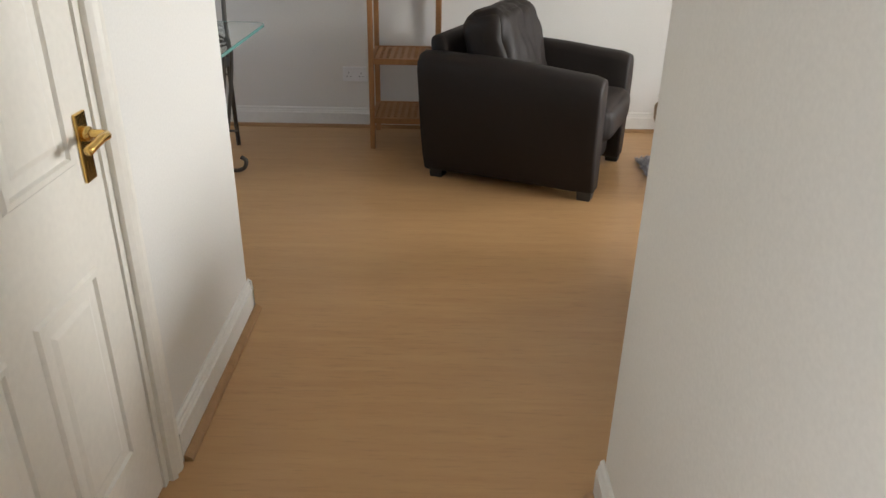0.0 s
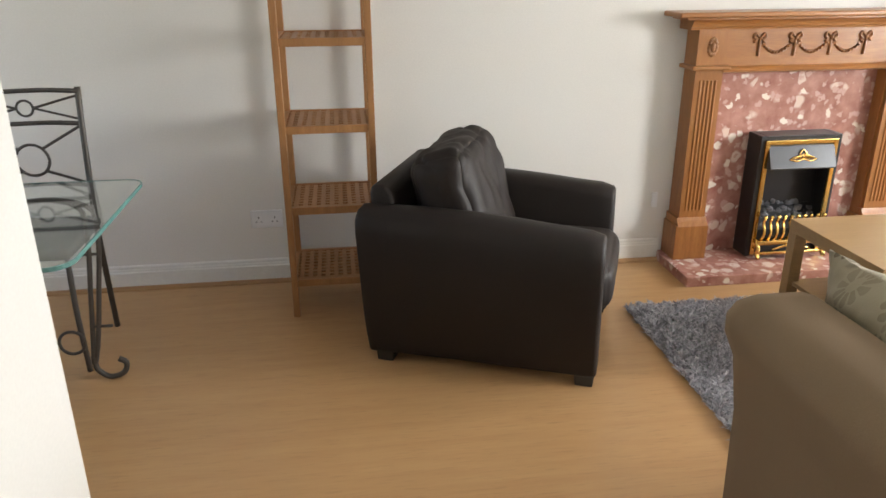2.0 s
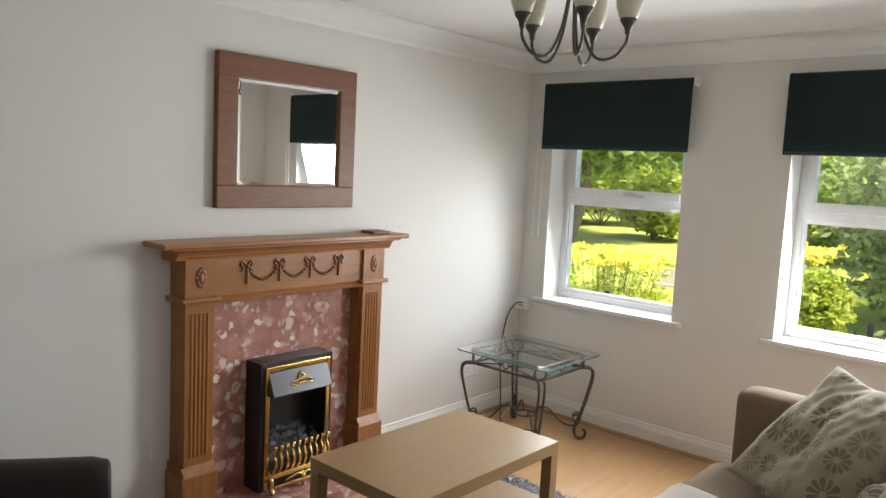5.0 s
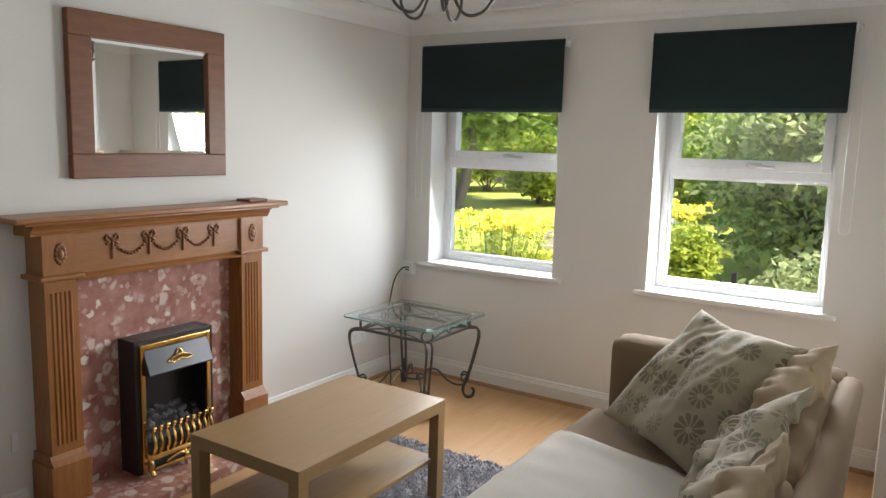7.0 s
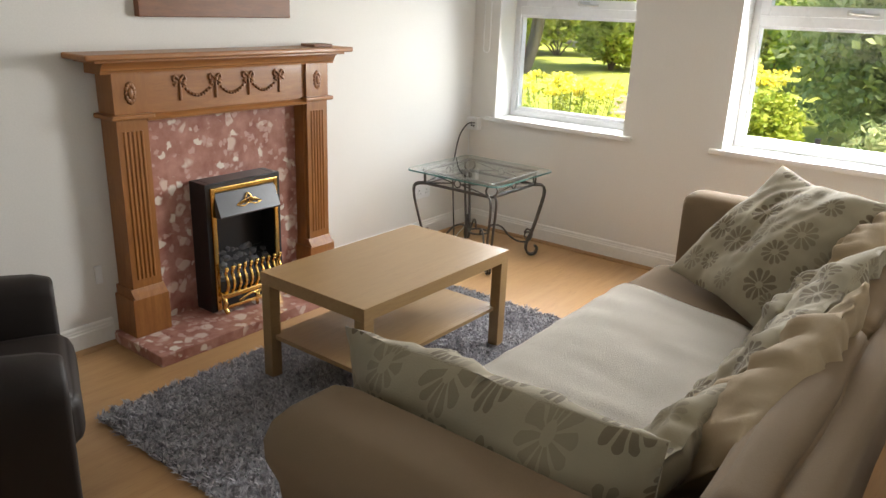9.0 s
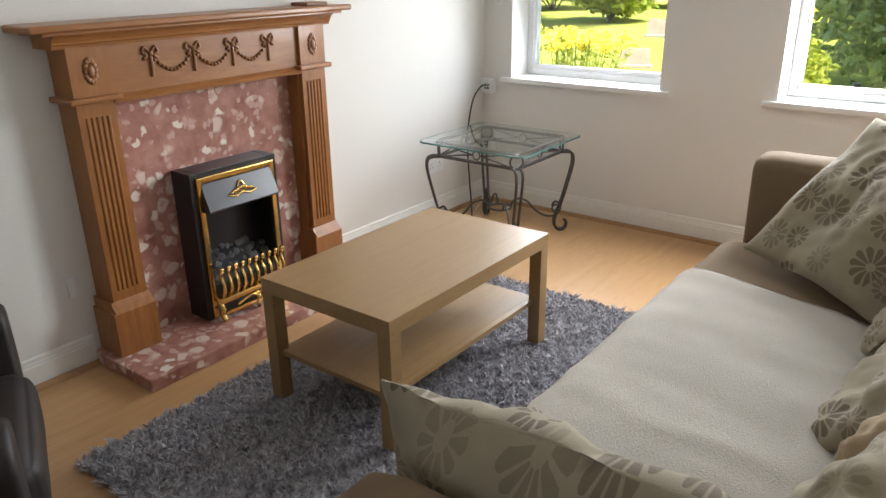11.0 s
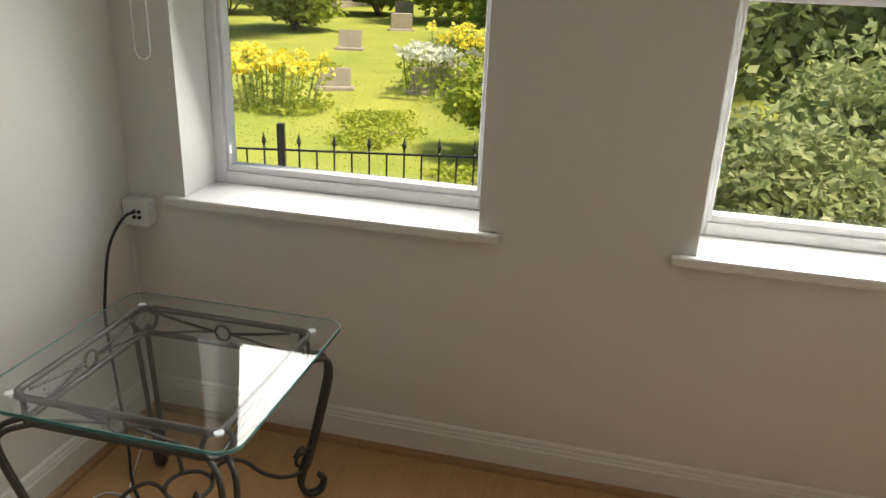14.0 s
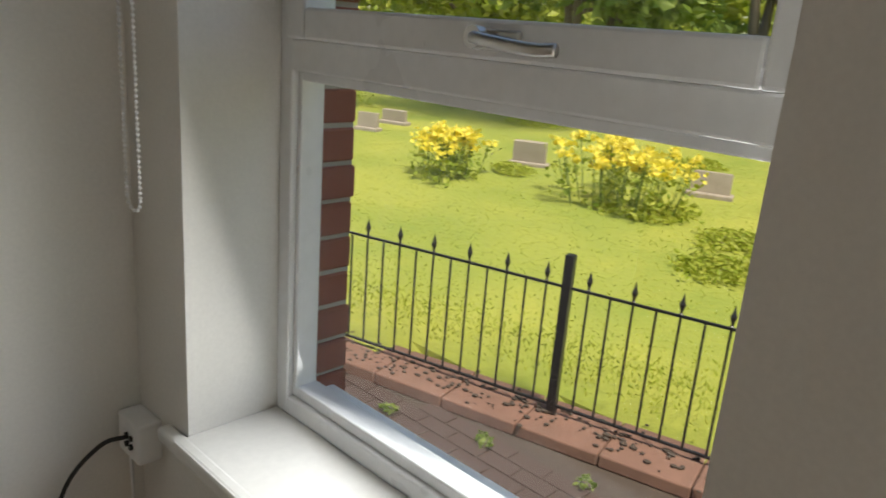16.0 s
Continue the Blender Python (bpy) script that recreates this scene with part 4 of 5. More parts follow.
# cream throw over the seat, hanging over its front edge
th = bmesh.new()
nx, path = 64, [(1.60, 0.452), (1.66, 0.453), (1.72, 0.452), (1.78, 0.453), (1.84, 0.455), (1.9, 0.457), (1.96, 0.457), (2.02, 0.456), (2.08, 0.456), (2.14, 0.457), (2.2, 0.456), (2.26, 0.455), (2.31, 0.453), (2.35, 0.447), (2.378, 0.43), (2.392, 0.395), (2.396, 0.34), (2.398, 0.28), (2.398, 0.22), (2.40, 0.17)]
tv = []
for i in range(nx + 1):
    col = []
    for j, (y, z) in enumerate(path):
        far = 1.83 + 0.20 * min(1, (y - 1.6) / 0.75)
        x = 0.5 + (far - 0.5) * i / nx
        w = noise.noise(Vector((x * 4, y * 4, z * 3)))
        w2 = noise.noise(Vector((x * 13, y * 9, z * 5)))
        crease = max(0, 1 - abs(noise.noise(Vector((x * 1.7 + y * 2.2, y * 1.1 - x * 1.4, 5)))) * 14)
        hem = 0.02 * noise.noise(Vector((x * 6, 3, 1))) if j == len(path) - 1 else 0
        edge = 0.02 * noise.noise(Vector((y * 9, 7, z * 9))) if i in (0, nx) else 0
        ridge = 0.013 * max(0, 1 - abs(i - nx + 2) / 2.5) * (0.6 + noise.noise(Vector((y * 8, 1, 2))))
        lift = 0.010 * abs(w) + 0.004 * w2 + 0.007 * crease + ridge
        if j < 13:
            col.append(th.verts.new((x + edge, y, z + lift)))
        else:
            col.append(th.verts.new((x + edge, y + 0.004 + lift * 0.7, z + hem)))
    tv.append(col)
for i in range(nx):
    for j in range(len(path) - 1):
        th.faces.new((tv[i][j], tv[i + 1][j], tv[i + 1][j + 1], tv[i][j + 1]))
bmesh.ops.solidify(th, geom=th.faces[:], thickness=-0.006)
solid("throw", th, CREAM, "cream woven throw spread over the sofa seat", "throw", smooth=True)


def cushion(m, w, h, t, material, label, seed, folds=0.012):
    bm = pillow(w, h, t, seed, folds)
    ob = part("cushion", bm, material, None, "", True)
    ob.matrix_world = m
    tagged(ob, label, "cushion", "cushions on the sofa")


def stand(centre, right, up):
    """A pose with the cushion's width along right and its height along up."""
    r = Vector(right).normalized()
    u = Vector(up)
    u = (u - r * u.dot(r)).normalized()
    m = Matrix((r, u, r.cross(u))).transposed().to_4x4()
    m.translation = centre
    return m


cushion(stand((0.525, 1.97, 0.605), (0, -1, 0.02), (-0.14, 0, 1)), 0.74, 0.37, 0.24, FLORAL, "grey-green floral cushion leaning on the sofa arm", 1, 0.024)
cushion(stand((2.20, 1.885, 0.685), (-0.31, -0.39, 0), (0.35, -0.23, 0.39)), 0.58, 0.60, 0.16, FLORAL, "large grey-green floral cushion leaning in the sofa corner", 2.3, 0.016)
cushion(stand((2.10, 1.575, 0.70), (0.85, -0.25, 0.30), (-0.2, -0.45, 0.9)), 0.42, 0.36, 0.17, BEIGE, "plain beige cushion propped against the sofa back", 3.7, 0.026)
cushion(stand((1.86, 1.70, 0.575), (0.9, -0.3, 0.25), (-0.1, -0.5, 1)), 0.44, 0.30, 0.13, FLORAL, "small floral cushion squeezed into the cushion heap", 4.1, 0.022)
cushion(stand((1.55, 1.655, 0.60), (0.82, -0.2, 0.20), (0, -0.62, 1)), 0.80, 0.42, 0.15, FLORAL, "long crumpled floral cushion slumped against the sofa back", 5.6, 0.028)
cushion(stand((1.09, 1.61, 0.60), (0.75, -0.1, 0.16), (0, -0.5, 1)), 0.70, 0.44, 0.15, BEIGE, "plain beige creased cushion slumped against the sofa back", 6.2, 0.034)
cushion(stand((0.86, 1.715, 0.555), (0.9, -0.12, 0.12), (0, -0.65, 1)), 0.44, 0.30, 0.12, FLORAL, "small floral cushion tucked under the beige one", 7.4, 0.022)

# ---- armchair ----
ac = thing("armchair", (-0.06, 3.505, 0), "dark brown leather armchair standing askew on the floor", "armchair", "", -22.8)


def leather_arm(y_in, s):
    """Side of the chair in its own frame: x ahead, the arm top rolling outward and falling towards the front."""
    bm = bmesh.new()
    n = 16
    rings = []
    for k in range(n + 1):
        t = k / n
        x = -0.502 + 0.907 * t
        zt = 0.61 + 0.02 * math.sin(math.pi * (0.15 + t)) - 0.02 * t
        belly = 0.012 * math.sin(math.pi * t)
        back = 0.04 * max(0, (0.15 - t) / 0.15) ** 2
        front = 0.03 * max(0, (t - 0.94) / 0.06) ** 2
        pts = [(0, 0.035), (0, zt - 0.04), (0.02, zt - 0.01), (0.06, zt), (0.115, zt - 0.006), (0.15, zt - 0.035), (0.16 + belly, zt - 0.08), (0.155 + belly, 0.42), (0.15 + belly, 0.25), (0.135, 0.12), (0.112, 0.035)]
        rings.append([bm.verts.new((x + back * (1 if k == 0 else 0.5) * (1 - pz), y_in + s * (py * (1 - front)), pz - front * 0.4 * (pz > 0.3))) for py, pz in pts])
    m = len(pts)
    for r0, r1 in zip(rings, rings[1:]):
        for k in range(m):
            bm.faces.new((r0[k], r0[(k + 1) % m], r1[(k + 1) % m], r1[k]))
    bm.faces.new(rings[0])
    bm.faces.new(rings[-1])
    bmesh.ops.recalc_face_normals(bm, faces=bm.faces[:])
    bmesh.ops.bevel(bm, geom=[e for e in bm.edges if e.calc_face_angle(0) > 0.8], offset=0.014, segments=3, affect='EDGES', profile=0.5)
    return soften(bm, 0.004, 5, s)


part("arm", leather_arm(-0.24, -1), LEATHER, ac, "", True)
part("arm", leather_arm(0.24, 1), LEATHER, ac, "", True)
part("seat_base", pad(-0.36, 0.34, -0.24, 0.24, 0.06, 0.27, 0.03, 8), LEATHER, ac, "", True)
part("seat_cushion", pad(-0.2, 0.43, -0.245, 0.245, 0.25, 0.42, 0.05, 12, 0.006, 1, 0.012), LEATHER, ac, "", True)
part("back", prism([(-0.43, 0.06), (-0.46, 0.665), (-0.45, 0.69), (-0.40, 0.695), (-0.375, 0.665), (-0.30, 0.3), (-0.30, 0.06)], 'y', -0.3, 0.3, None, 0.015), LEATHER, ac, "", True)
bc = pad(-0.115, 0.115, -0.265, 0.265, -0.225, 0.225, 0.075, 34, 0.0, 5, 0.012)
for v in bc.verts:
    c = v.co
    c.z += 0.012 * noise.noise(Vector((c.y * 8, c.z * 4, 2))) + (0.005 * math.sin(c.y * 31) * max(0, c.z) / 0.24 * (0.5 + 0.5 * noise.noise(c * 6)))
    c.x += 0.02 * noise.noise(c * 5) + 0.012 * noise.noise(Vector((c.x * 9, c.y * 16, c.z * 7)))
    crease = 1 - min(1, abs(noise.noise(Vector((c.x * 6, c.y * 15, c.z * 5 + 4)))) * 5)
    rim = max(0, (abs(c.y) - 0.16) / 0.1) + max(0, (c.z - 0.1) / 0.1)
    c -= Vector((math.copysign(0.5, c.x), 0, 1)) * 0.011 * crease * min(1, rim)
bmesh.ops.transform(bc, verts=bc.verts, matrix=pose(-0.17, 0, 0.59, 0, -16, 0))
part("back_cushion", bc, LEATHER, ac, "", True)
for x in (-0.40, 0.362):
    for y in (-0.318, 0.318):
        part("foot", prism([(x - 0.032, 0), (x + 0.032, 0), (x + 0.036, 0.044), (x - 0.036, 0.044)], 'y', y - 0.034, y + 0.034, None, 0.004), BLACKW, ac)

# ---- slatted shelf ----
sh = thing("shelf_unit", (-0.745, 3.95, 0), "tall narrow open wooden shelf with woven grid shelves", "shelf unit")
sx0, sx1, sy0, sy1, ST = -0.937, -0.552, 3.768, 4.155, 1.53
for x in (sx0, sx1 - 0.028):
    for y in (sy0, sy1 - 0.028):
        part("post", bx(x, x + 0.028, y, y + 0.028, 0, ST, 0.003), SHELFW, sh)
for z in (0.165, 0.49, 0.83, 1.17, 1.50):
    fr = bmesh.new()
    box(fr, sx0 + 0.028, sx1 - 0.028, sy0 + 0.004, sy0 + 0.024, z - 0.022, z + 0.01, 0.002)
    box(fr, sx0 + 0.028, sx1 - 0.028, sy1 - 0.024, sy1 - 0.004, z - 0.022, z + 0.01, 0.002)
    box(fr, sx0 + 0.004, sx0 + 0.024, sy0 + 0.028, sy1 - 0.028, z - 0.022, z + 0.01, 0.002)
    box(fr, sx1 - 0.024, sx1 - 0.004, sy0 + 0.028, sy1 - 0.028, z - 0.022, z + 0.01, 0.002)
    tier = part("shelf", fr, SHELFW, sh)
    for k in range(9):
        x = sx0 + 0.034 + k * (sx1 - sx0 - 0.086) / 8
        part("slat", bx(x, x + 0.018, sy0 + 0.024, sy1 - 0.024, z - 0.004, z + 0.006), SHELFW, tier)
    for k in range(9):
        y = sy0 + 0.034 + k * (sy1 - sy0 - 0.086) / 8
        part("slat", bx(sx0 + 0.024, sx1 - 0.024, y, y + 0.018, z - 0.004, z + 0.0052), SHELFW, tier)


# ---- wrought-iron glass tables ----
def glass_top(x0, x1, y0, y1, z, t, r, parent):
    pts = []
    for cx, cy, a0 in ((x1 - r, y1 - r, 0), (x0 + r, y1 - r, 90), (x0 + r, y0 + r, 180), (x1 - r, y0 + r, 270)):
        pts += [(cx + r * math.cos(radians(a0 + k * 15)), cy + r * math.sin(radians(a0 + k * 15))) for k in range(7)]
    cx, cy = (x0 + x1) / 2, (y0 + y1) / 2
    top = bmesh.new()
    prism(pts, 'z', z, z + t, top)
    g = part("glass_top", top, TABLEGLASS, parent, "clear glass top with bevelled edge")
    g.visible_shadow = False
    rim = bmesh.new()
    inner = [(cx + (x - cx) * 0.993, cy + (y - cy) * 0.993) for x, y in pts]
    n = len(pts)
    lo, hi, ih, il = ([rim.verts.new((x * 1.0, y, q)) for x, y in P] for P, q in ((pts, z - 0.0003), (pts, z + t + 0.0003), (inner, z + t + 0.0003), (inner, z - 0.0003)))
    for k in range(n):
        q = (k + 1) % n
        rim.faces.new((lo[k], lo[q], hi[q], hi[k]))
        rim.faces.new((hi[k], hi[q], ih[q], ih[k]))
        rim.faces.new((il[k], il[q], lo[q], lo[k]))
    part("glass_edge", rim, EDGEGLASS, g, "green-tinted glass edge")
    return g


gt = thing("glass_side_table", (2.985, 3.735, 0), "square glass side table on scrolled wrought-iron legs", "side table")
gx0, gx1, gy0, gy1, GZ = 2.67, 3.29, 3.41, 4.06, 0.535
glass_top(gx0, gx1, gy0, gy1, GZ - 0.008, 0.008, 0.05, gt)
fx0, fx1, fy0, fy1 = gx0 + 0.09, gx1 - 0.09, gy0 + 0.09, gy1 - 0.09
corner = lambda a, b: [(fx0 + a, fy0 + a), (fx1 - a, fy0 + a), (fx1 - a, fy1 - a), (fx0 + a, fy1 - a)]
for z, a, nm in ((GZ - 0.015, -0.02, "upper_ring"), (GZ - 0.085, -0.008, "lower_ring")):
    ring = bmesh.new()
    pts = []
    for i, (cx, cy) in enumerate(corner(a + 0.03, 0)):
        for k in range(6):
            t = radians(180 + 90 * i + 18 * k)
            pts.append(Vector((cx + 0.03 * math.cos(t), cy + 0.03 * math.sin(t), z)))
    tube(ring, pts, 0.009, 8, True)
    part(nm, ring, IRON, gt, "", True)
for i in range(4):
    (ax, ay), (bx_, by_) = corner(-0.005, 0)[i], corner(-0.005, 0)[(i + 1) % 4]
    A, B = Vector((ax, ay, GZ - 0.05)), Vector((bx_, by_, GZ - 0.05))
    M = (A + B) / 2
    d = (B - A).normalized()
    orn = bmesh.new()
    tube(orn, circle(M, 0.022, d, (0, 0, 1), 16), 0.004, 6, True)
    for s in (-1, 1):
        for zz in (-0.03, 0.03):
            tube(orn, smooth_path([M + d * s * 0.022, M + d * s * 0.1 + Vector((0, 0, zz * 0.4)), M + d * s * 0.2 + Vector((0, 0, zz))], 4), 0.004, 6)
    part("side_ornament", orn, IRON, gt, "", True)
    cr = bmesh.new()
    dg = Vector((ax - 2.985, ay - 3.735, 0)).normalized()
    sd = Vector((-dg.y, dg.x, 0))
    tube(cr, circle(A + dg * 0.0, 0.033, sd, (0, 0, 1), 18), 0.006, 6, True)
    part("corner_ring", cr, IRON, gt, "", True)
    for s in (-0.018, 0.018):
        o = sd * s
        q = [A - dg * 0.02 + Vector((0, 0, -0.035)), A + dg * 0.05 + Vector((0, 0, -0.04)), A + dg * 0.065 + Vector((0, 0, -0.09)), A + dg * 0.042 + Vector((0, 0, -0.2)), A + dg * 0.01 + Vector((0, 0, -0.32)), A - dg * 0.02 + Vector((0, 0, -0.40))]
        end = [A + dg * -0.022 + Vector((0, 0, -0.445)), A + dg * 0.0 + Vector((0, 0, -0.475)), A + dg * 0.035 + Vector((0, 0, -0.470)), A + dg * 0.045 + Vector((0, 0, -0.435)), A + dg * 0.03 + Vector((0, 0, -0.42))]
        pts = [p + o * (1 - 0.75 * k / 10) for k, p in enumerate(q + end)]
        part("leg", tube(bmesh.new(), smooth_path(pts, 5), 0.0075, 8), IRON, gt, "", True)
    # low scrolled stretcher from each leg to the middle
    F0 = A - dg * 0.02 + Vector((0, 0, -0.39))
    C0 = Vector((2.985, 3.735, 0.17))
    st = bmesh.new()
    L = (Vector((C0.x, C0.y, 0)) - Vector((F0.x, F0.y, 0))).length
    tube(st, smooth_path([F0 + Vector((0, 0, 0.05)) - dg * 0.02, F0 + dg * 0.0 + Vector((0, 0, 0.075)), F0 + dg * 0.03 + Vector((0, 0, 0.05)), F0 + dg * 0.01 + Vector((0, 0, 0.0)), F0 - dg * 0.05 + Vector((0, 0, -0.005)), F0 - dg * 0.11 + Vector((0, 0, 0.03)), F0 - dg * 0.16 + Vector((0, 0, 0.085)), F0 - dg * 0.21 + Vector((0, 0, 0.10)), F0 - dg * 0.24 + Vector((0, 0, 0.08)), C0 + dg * 0.06 + Vector((0, 0, -0.02))], 5), 0.006, 7)
    tube(st, circle(F0 + dg * 0.005 + Vector((0, 0, 0.035)), 0.022, dg, (0, 0, 1), 14), 0.005, 6, True)
    part("stretcher", st, IRON, gt, "", True)
part("centre_ring", tube(bmesh.new(), circle((2.985, 3.735, 0.15), 0.06, (1, 0, 0), (0, 1, 0), 20), 0.006, 7, True), IRON, gt, "", True)
for i, (cx, cy) in enumerate(corner(-0.02, 0)):
    part("clear_pad", tube(bmesh.new(), [Vector((cx, cy, GZ - 0.013)), Vector((cx, cy, GZ - 0.0085))], 0.011, 12), UPVC, gt)

dt = thing("dining_table", (-2.0, 3.1, 0), "glass dining table on curled wrought-iron legs", "dining table")
glass_top(-2.75, -1.40, 2.66, 3.515, 0.708, 0.012, 0.07, dt)
for sx, cx, cy in ((1, -1.64, 3.345), (1, -1.95, 2.9), (-1, -2.5, 3.345), (-1, -2.5, 2.9)):
        lg = bmesh.new()
        for off in (0, 0.035):
            tube(lg, smooth_path([(cx - sx * 0.16, cy, 0.68), (cx - sx * 0.05 + sx * off * 0.3, cy, 0.695), (cx + sx * (0.05 + off), cy, 0.66), (cx + sx * (0.06 + off), cy, 0.56), (cx + sx * (0.035 + off * 0.8), cy, 0.35), (cx + sx * (0.012 + off * 0.5), cy, 0.16), (cx + sx * (0.0 + off * 0.2), cy, 0.07)], 5), 0.009, 8)
        tube(lg, smooth_path([(cx + sx * 0.004, cy, 0.10), (cx + sx * 0.01, cy, 0.045), (cx + sx * 0.05, cy, 0.012), (cx + sx * 0.1, cy, 0.025), (cx + sx * 0.115, cy, 0.065), (cx + sx * 0.09, cy, 0.085)], 5), 0.0105, 8)
        for z in (0.5, 0.22):
            tube(lg, [Vector((cx + sx * 0.03, cy, z)), Vector((cx + sx * 0.09, cy, z))], 0.006, 6)
        part("leg", lg, IRON, dt, "curled wrought-iron leg", True)
for cy in (2.9, 3.345):
    part("top_rail", tb([(-2.34, cy, 0.69), (-2.0, cy, 0.692), (-1.82, cy, 0.69)], 0.009), IRON, dt, "", True)
part("ring_brace", tube(bmesh.new(), circle((-1.70, 3.345, 0.16), 0.045, (1, 0, 0), (0, 0, 1), 18), 0.006, 7, True), IRON, dt, "", True)

dc = thing("dining_chair", (-1.85, 3.62, 0), "dark wrought-iron dining chair tucked in at the table", "chair")
for x in (-1.685, -2.09):
    part("back_post", tb([(x, 3.8, 0.0), (x, 3.77, 0.45), (x, 3.80, 0.8), (x, 3.83, 1.01)], 0.012, 8), IRON, dc, "", True)
    part("front_leg", tb([(x, 3.42, 0.0), (x, 3.40, 0.25), (x, 3.41, 0.45)], 0.011, 8), IRON, dc, "", True)
for z in (0.995, 0.87):
    part("back_rail", tb([(-1.685, 3.82, z), (-1.83, 3.83, z + 0.005), (-2.09, 3.82, z)], 0.009, 8), IRON, dc, "", True)
CHM = -1.8875
part("back_ring", tube(bmesh.new(), circle((CHM, 3.825, 0.933), 0.03, (1, 0, 0), (0, 0, 1), 18), 0.005, 6, True), IRON, dc, "", True)
for x, q in ((-1.685, 1), (-2.09, -1)):
    for z in (0.885, 0.98):
        part("back_bar", tube(bmesh.new(), [Vector((CHM + q * 0.03, 3.825, 0.933)), Vector((x, 3.822, z))], 0.005, 6), IRON, dc)
part("back_rail", tb([(-1.685, 3.79, 0.62), (-1.83, 3.80, 0.63), (-2.09, 3.79, 0.62)], 0.009, 8), IRON, dc, "", True)
part("back_ring", tube(bmesh.new(), circle((CHM, 3.80, 0.735), 0.062, (1, 0, 0), (0, 0, 1), 20), 0.006, 6, True), IRON, dc, "", True)
for x, q in ((-1.69, 1), (-2.085, -1)):
    for z, e in ((0.865, 1), (0.63, -1)):
        part("back_bar", tube(bmesh.new(), [Vector((CHM + q * 0.044, 3.80, 0.735 + e * 0.044)), Vector((x, 3.81, z))], 0.006, 6), IRON, dc)
part("seat", pad(-2.11, -1.665, 3.39, 3.79, 0.45, 0.5, 0.024, 8, 0.003), surface("dark_grey_seat", (0.05, 0.05, 0.055), (0.07, 0.07, 0.075), 0.7), dc, "dark padded seat", True)

# ---- storage heater ----
hv = thing("storage_heater", (3.1, 1.22, 0), "white metal heater standing against the wall behind the sofa", "heater")
part("casing", prism([(1.125, 0.03), (1.305, 0.03), (1.305, 0.64), (1.27, 0.73), (1.255, 0.74), (1.125, 0.74)], 'x', 2.945, 3.34, None, 0.006), GLOSS, hv)
part("end_panel", prism([(1.13, 0.035), (1.30, 0.035), (1.30, 0.63), (1.265, 0.722), (1.13, 0.722)], 'x', 2.937, 2.9445), GREYP, hv, "grey end panel")
part("vent_slot", bx(2.9355, 2.938, 1.2, 1.285, 0.64, 0.65), RUBBER, hv)
part("plinth", bx(2.97, 3.32, 1.13, 1.28, 0, 0.032), GREYP, hv)

# ---- chandelier ----
CHX, CHY = 1.55, 2.67
cl = thing("chandelier", (CHX, CHY, CZ - 0.42), "five-arm dark metal ceiling light with frosted tulip shades", "ceiling light")
part("ceiling_rose", lathe([(0.001, -0.035), (0.03, -0.033), (0.055, -0.015), (0.06, -0.0005), (0.001, -0.0005)], (CHX, CHY, CZ), 20), IRON, cl, "", True)
part("stem", tube(bmesh.new(), [Vector((CHX, CHY, CZ - 0.03)), Vector((CHX, CHY, CZ - 0.18))], 0.008, 10), IRON, cl, "", True)
for k in range(5):
    t = radians(72 * k + 8)
    d = Vector((math.cos(t), math.sin(t), 0))
    c = Vector((CHX, CHY, 0))
    z = CZ
    arm = tube(bmesh.new(), smooth_path([c + d * 0.01 + Vector((0, 0, z - 0.12)), c + d * 0.038 + Vector((0, 0, z - 0.28)), c + d * 0.084 + Vector((0, 0, z - 0.37)), c + d * 0.143 + Vector((0, 0, z - 0.37)), c + d * 0.181 + Vector((0, 0, z - 0.325)), c + d * 0.185 + Vector((0, 0, z - 0.285))], 6), 0.0055, 7)
    ar = part("arm", arm, IRON, cl, "", True)
    e = c + d * 0.185 + Vector((0, 0, z - 0.285))
    part("cup", lathe([(0.001, -0.012), (0.009, -0.01), (0.012, 0.01), (0.026, 0.03), (0.028, 0.04), (0.001, 0.04)], e, 14), IRON, ar, "", True)
    shd = lathe([(0.016, 0.03), (0.031, 0.044), (0.042, 0.076), (0.046, 0.112), (0.042, 0.148), (0.046, 0.17), (0.043, 0.17), (0.039, 0.148), (0.042, 0.112), (0.038, 0.078), (0.027, 0.048)], e, 18)
    part("shade", shd, SHADE, ar, "frosted cream glass tulip shade", True)


# ---- outside ----
LZ = -0.42


def lawn_z(x, y):
    return LZ + 0.05 * noise.noise(Vector((x * 0.35, y * 0.35, 0))) + 0.012 * max(0, x - 8)


gm = bmesh.new()
us = [3.9] + [4.3 + 0.1 * k for k in range(26)] + [7 + 0.7 * k for k in range(35)] + [34, 40, 50, 70, 110, 200, 400]
vs_ = [-400, -200, -100, -60, -40, -28, -20] + [-15 + 1.0 * k for k in range(46)] + [34, 42, 55, 80, 130, 220, 400]


def fence_x(y):
    return 5.98 - 0.233 * (y - 4.88)


rows = []
for u in us:
    row = []
    for y in vs_:
        fx = fence_x(max(-12, min(12, y)))
        z = lawn_z(u, y) if u > fx - 0.02 else LZ - 0.4
        row.append(gm.verts.new((u, y, z)))
    rows.append(row)
for r0, r1 in zip(rows, rows[1:]):
    for i in range(len(vs_) - 1):
        gm.faces.new((r0[i], r1[i], r1[i + 1], r0[i + 1]))
gm_ob = structure("ground", gm, LAWN, "mown churchyard lawn with clover and moss", "ground")

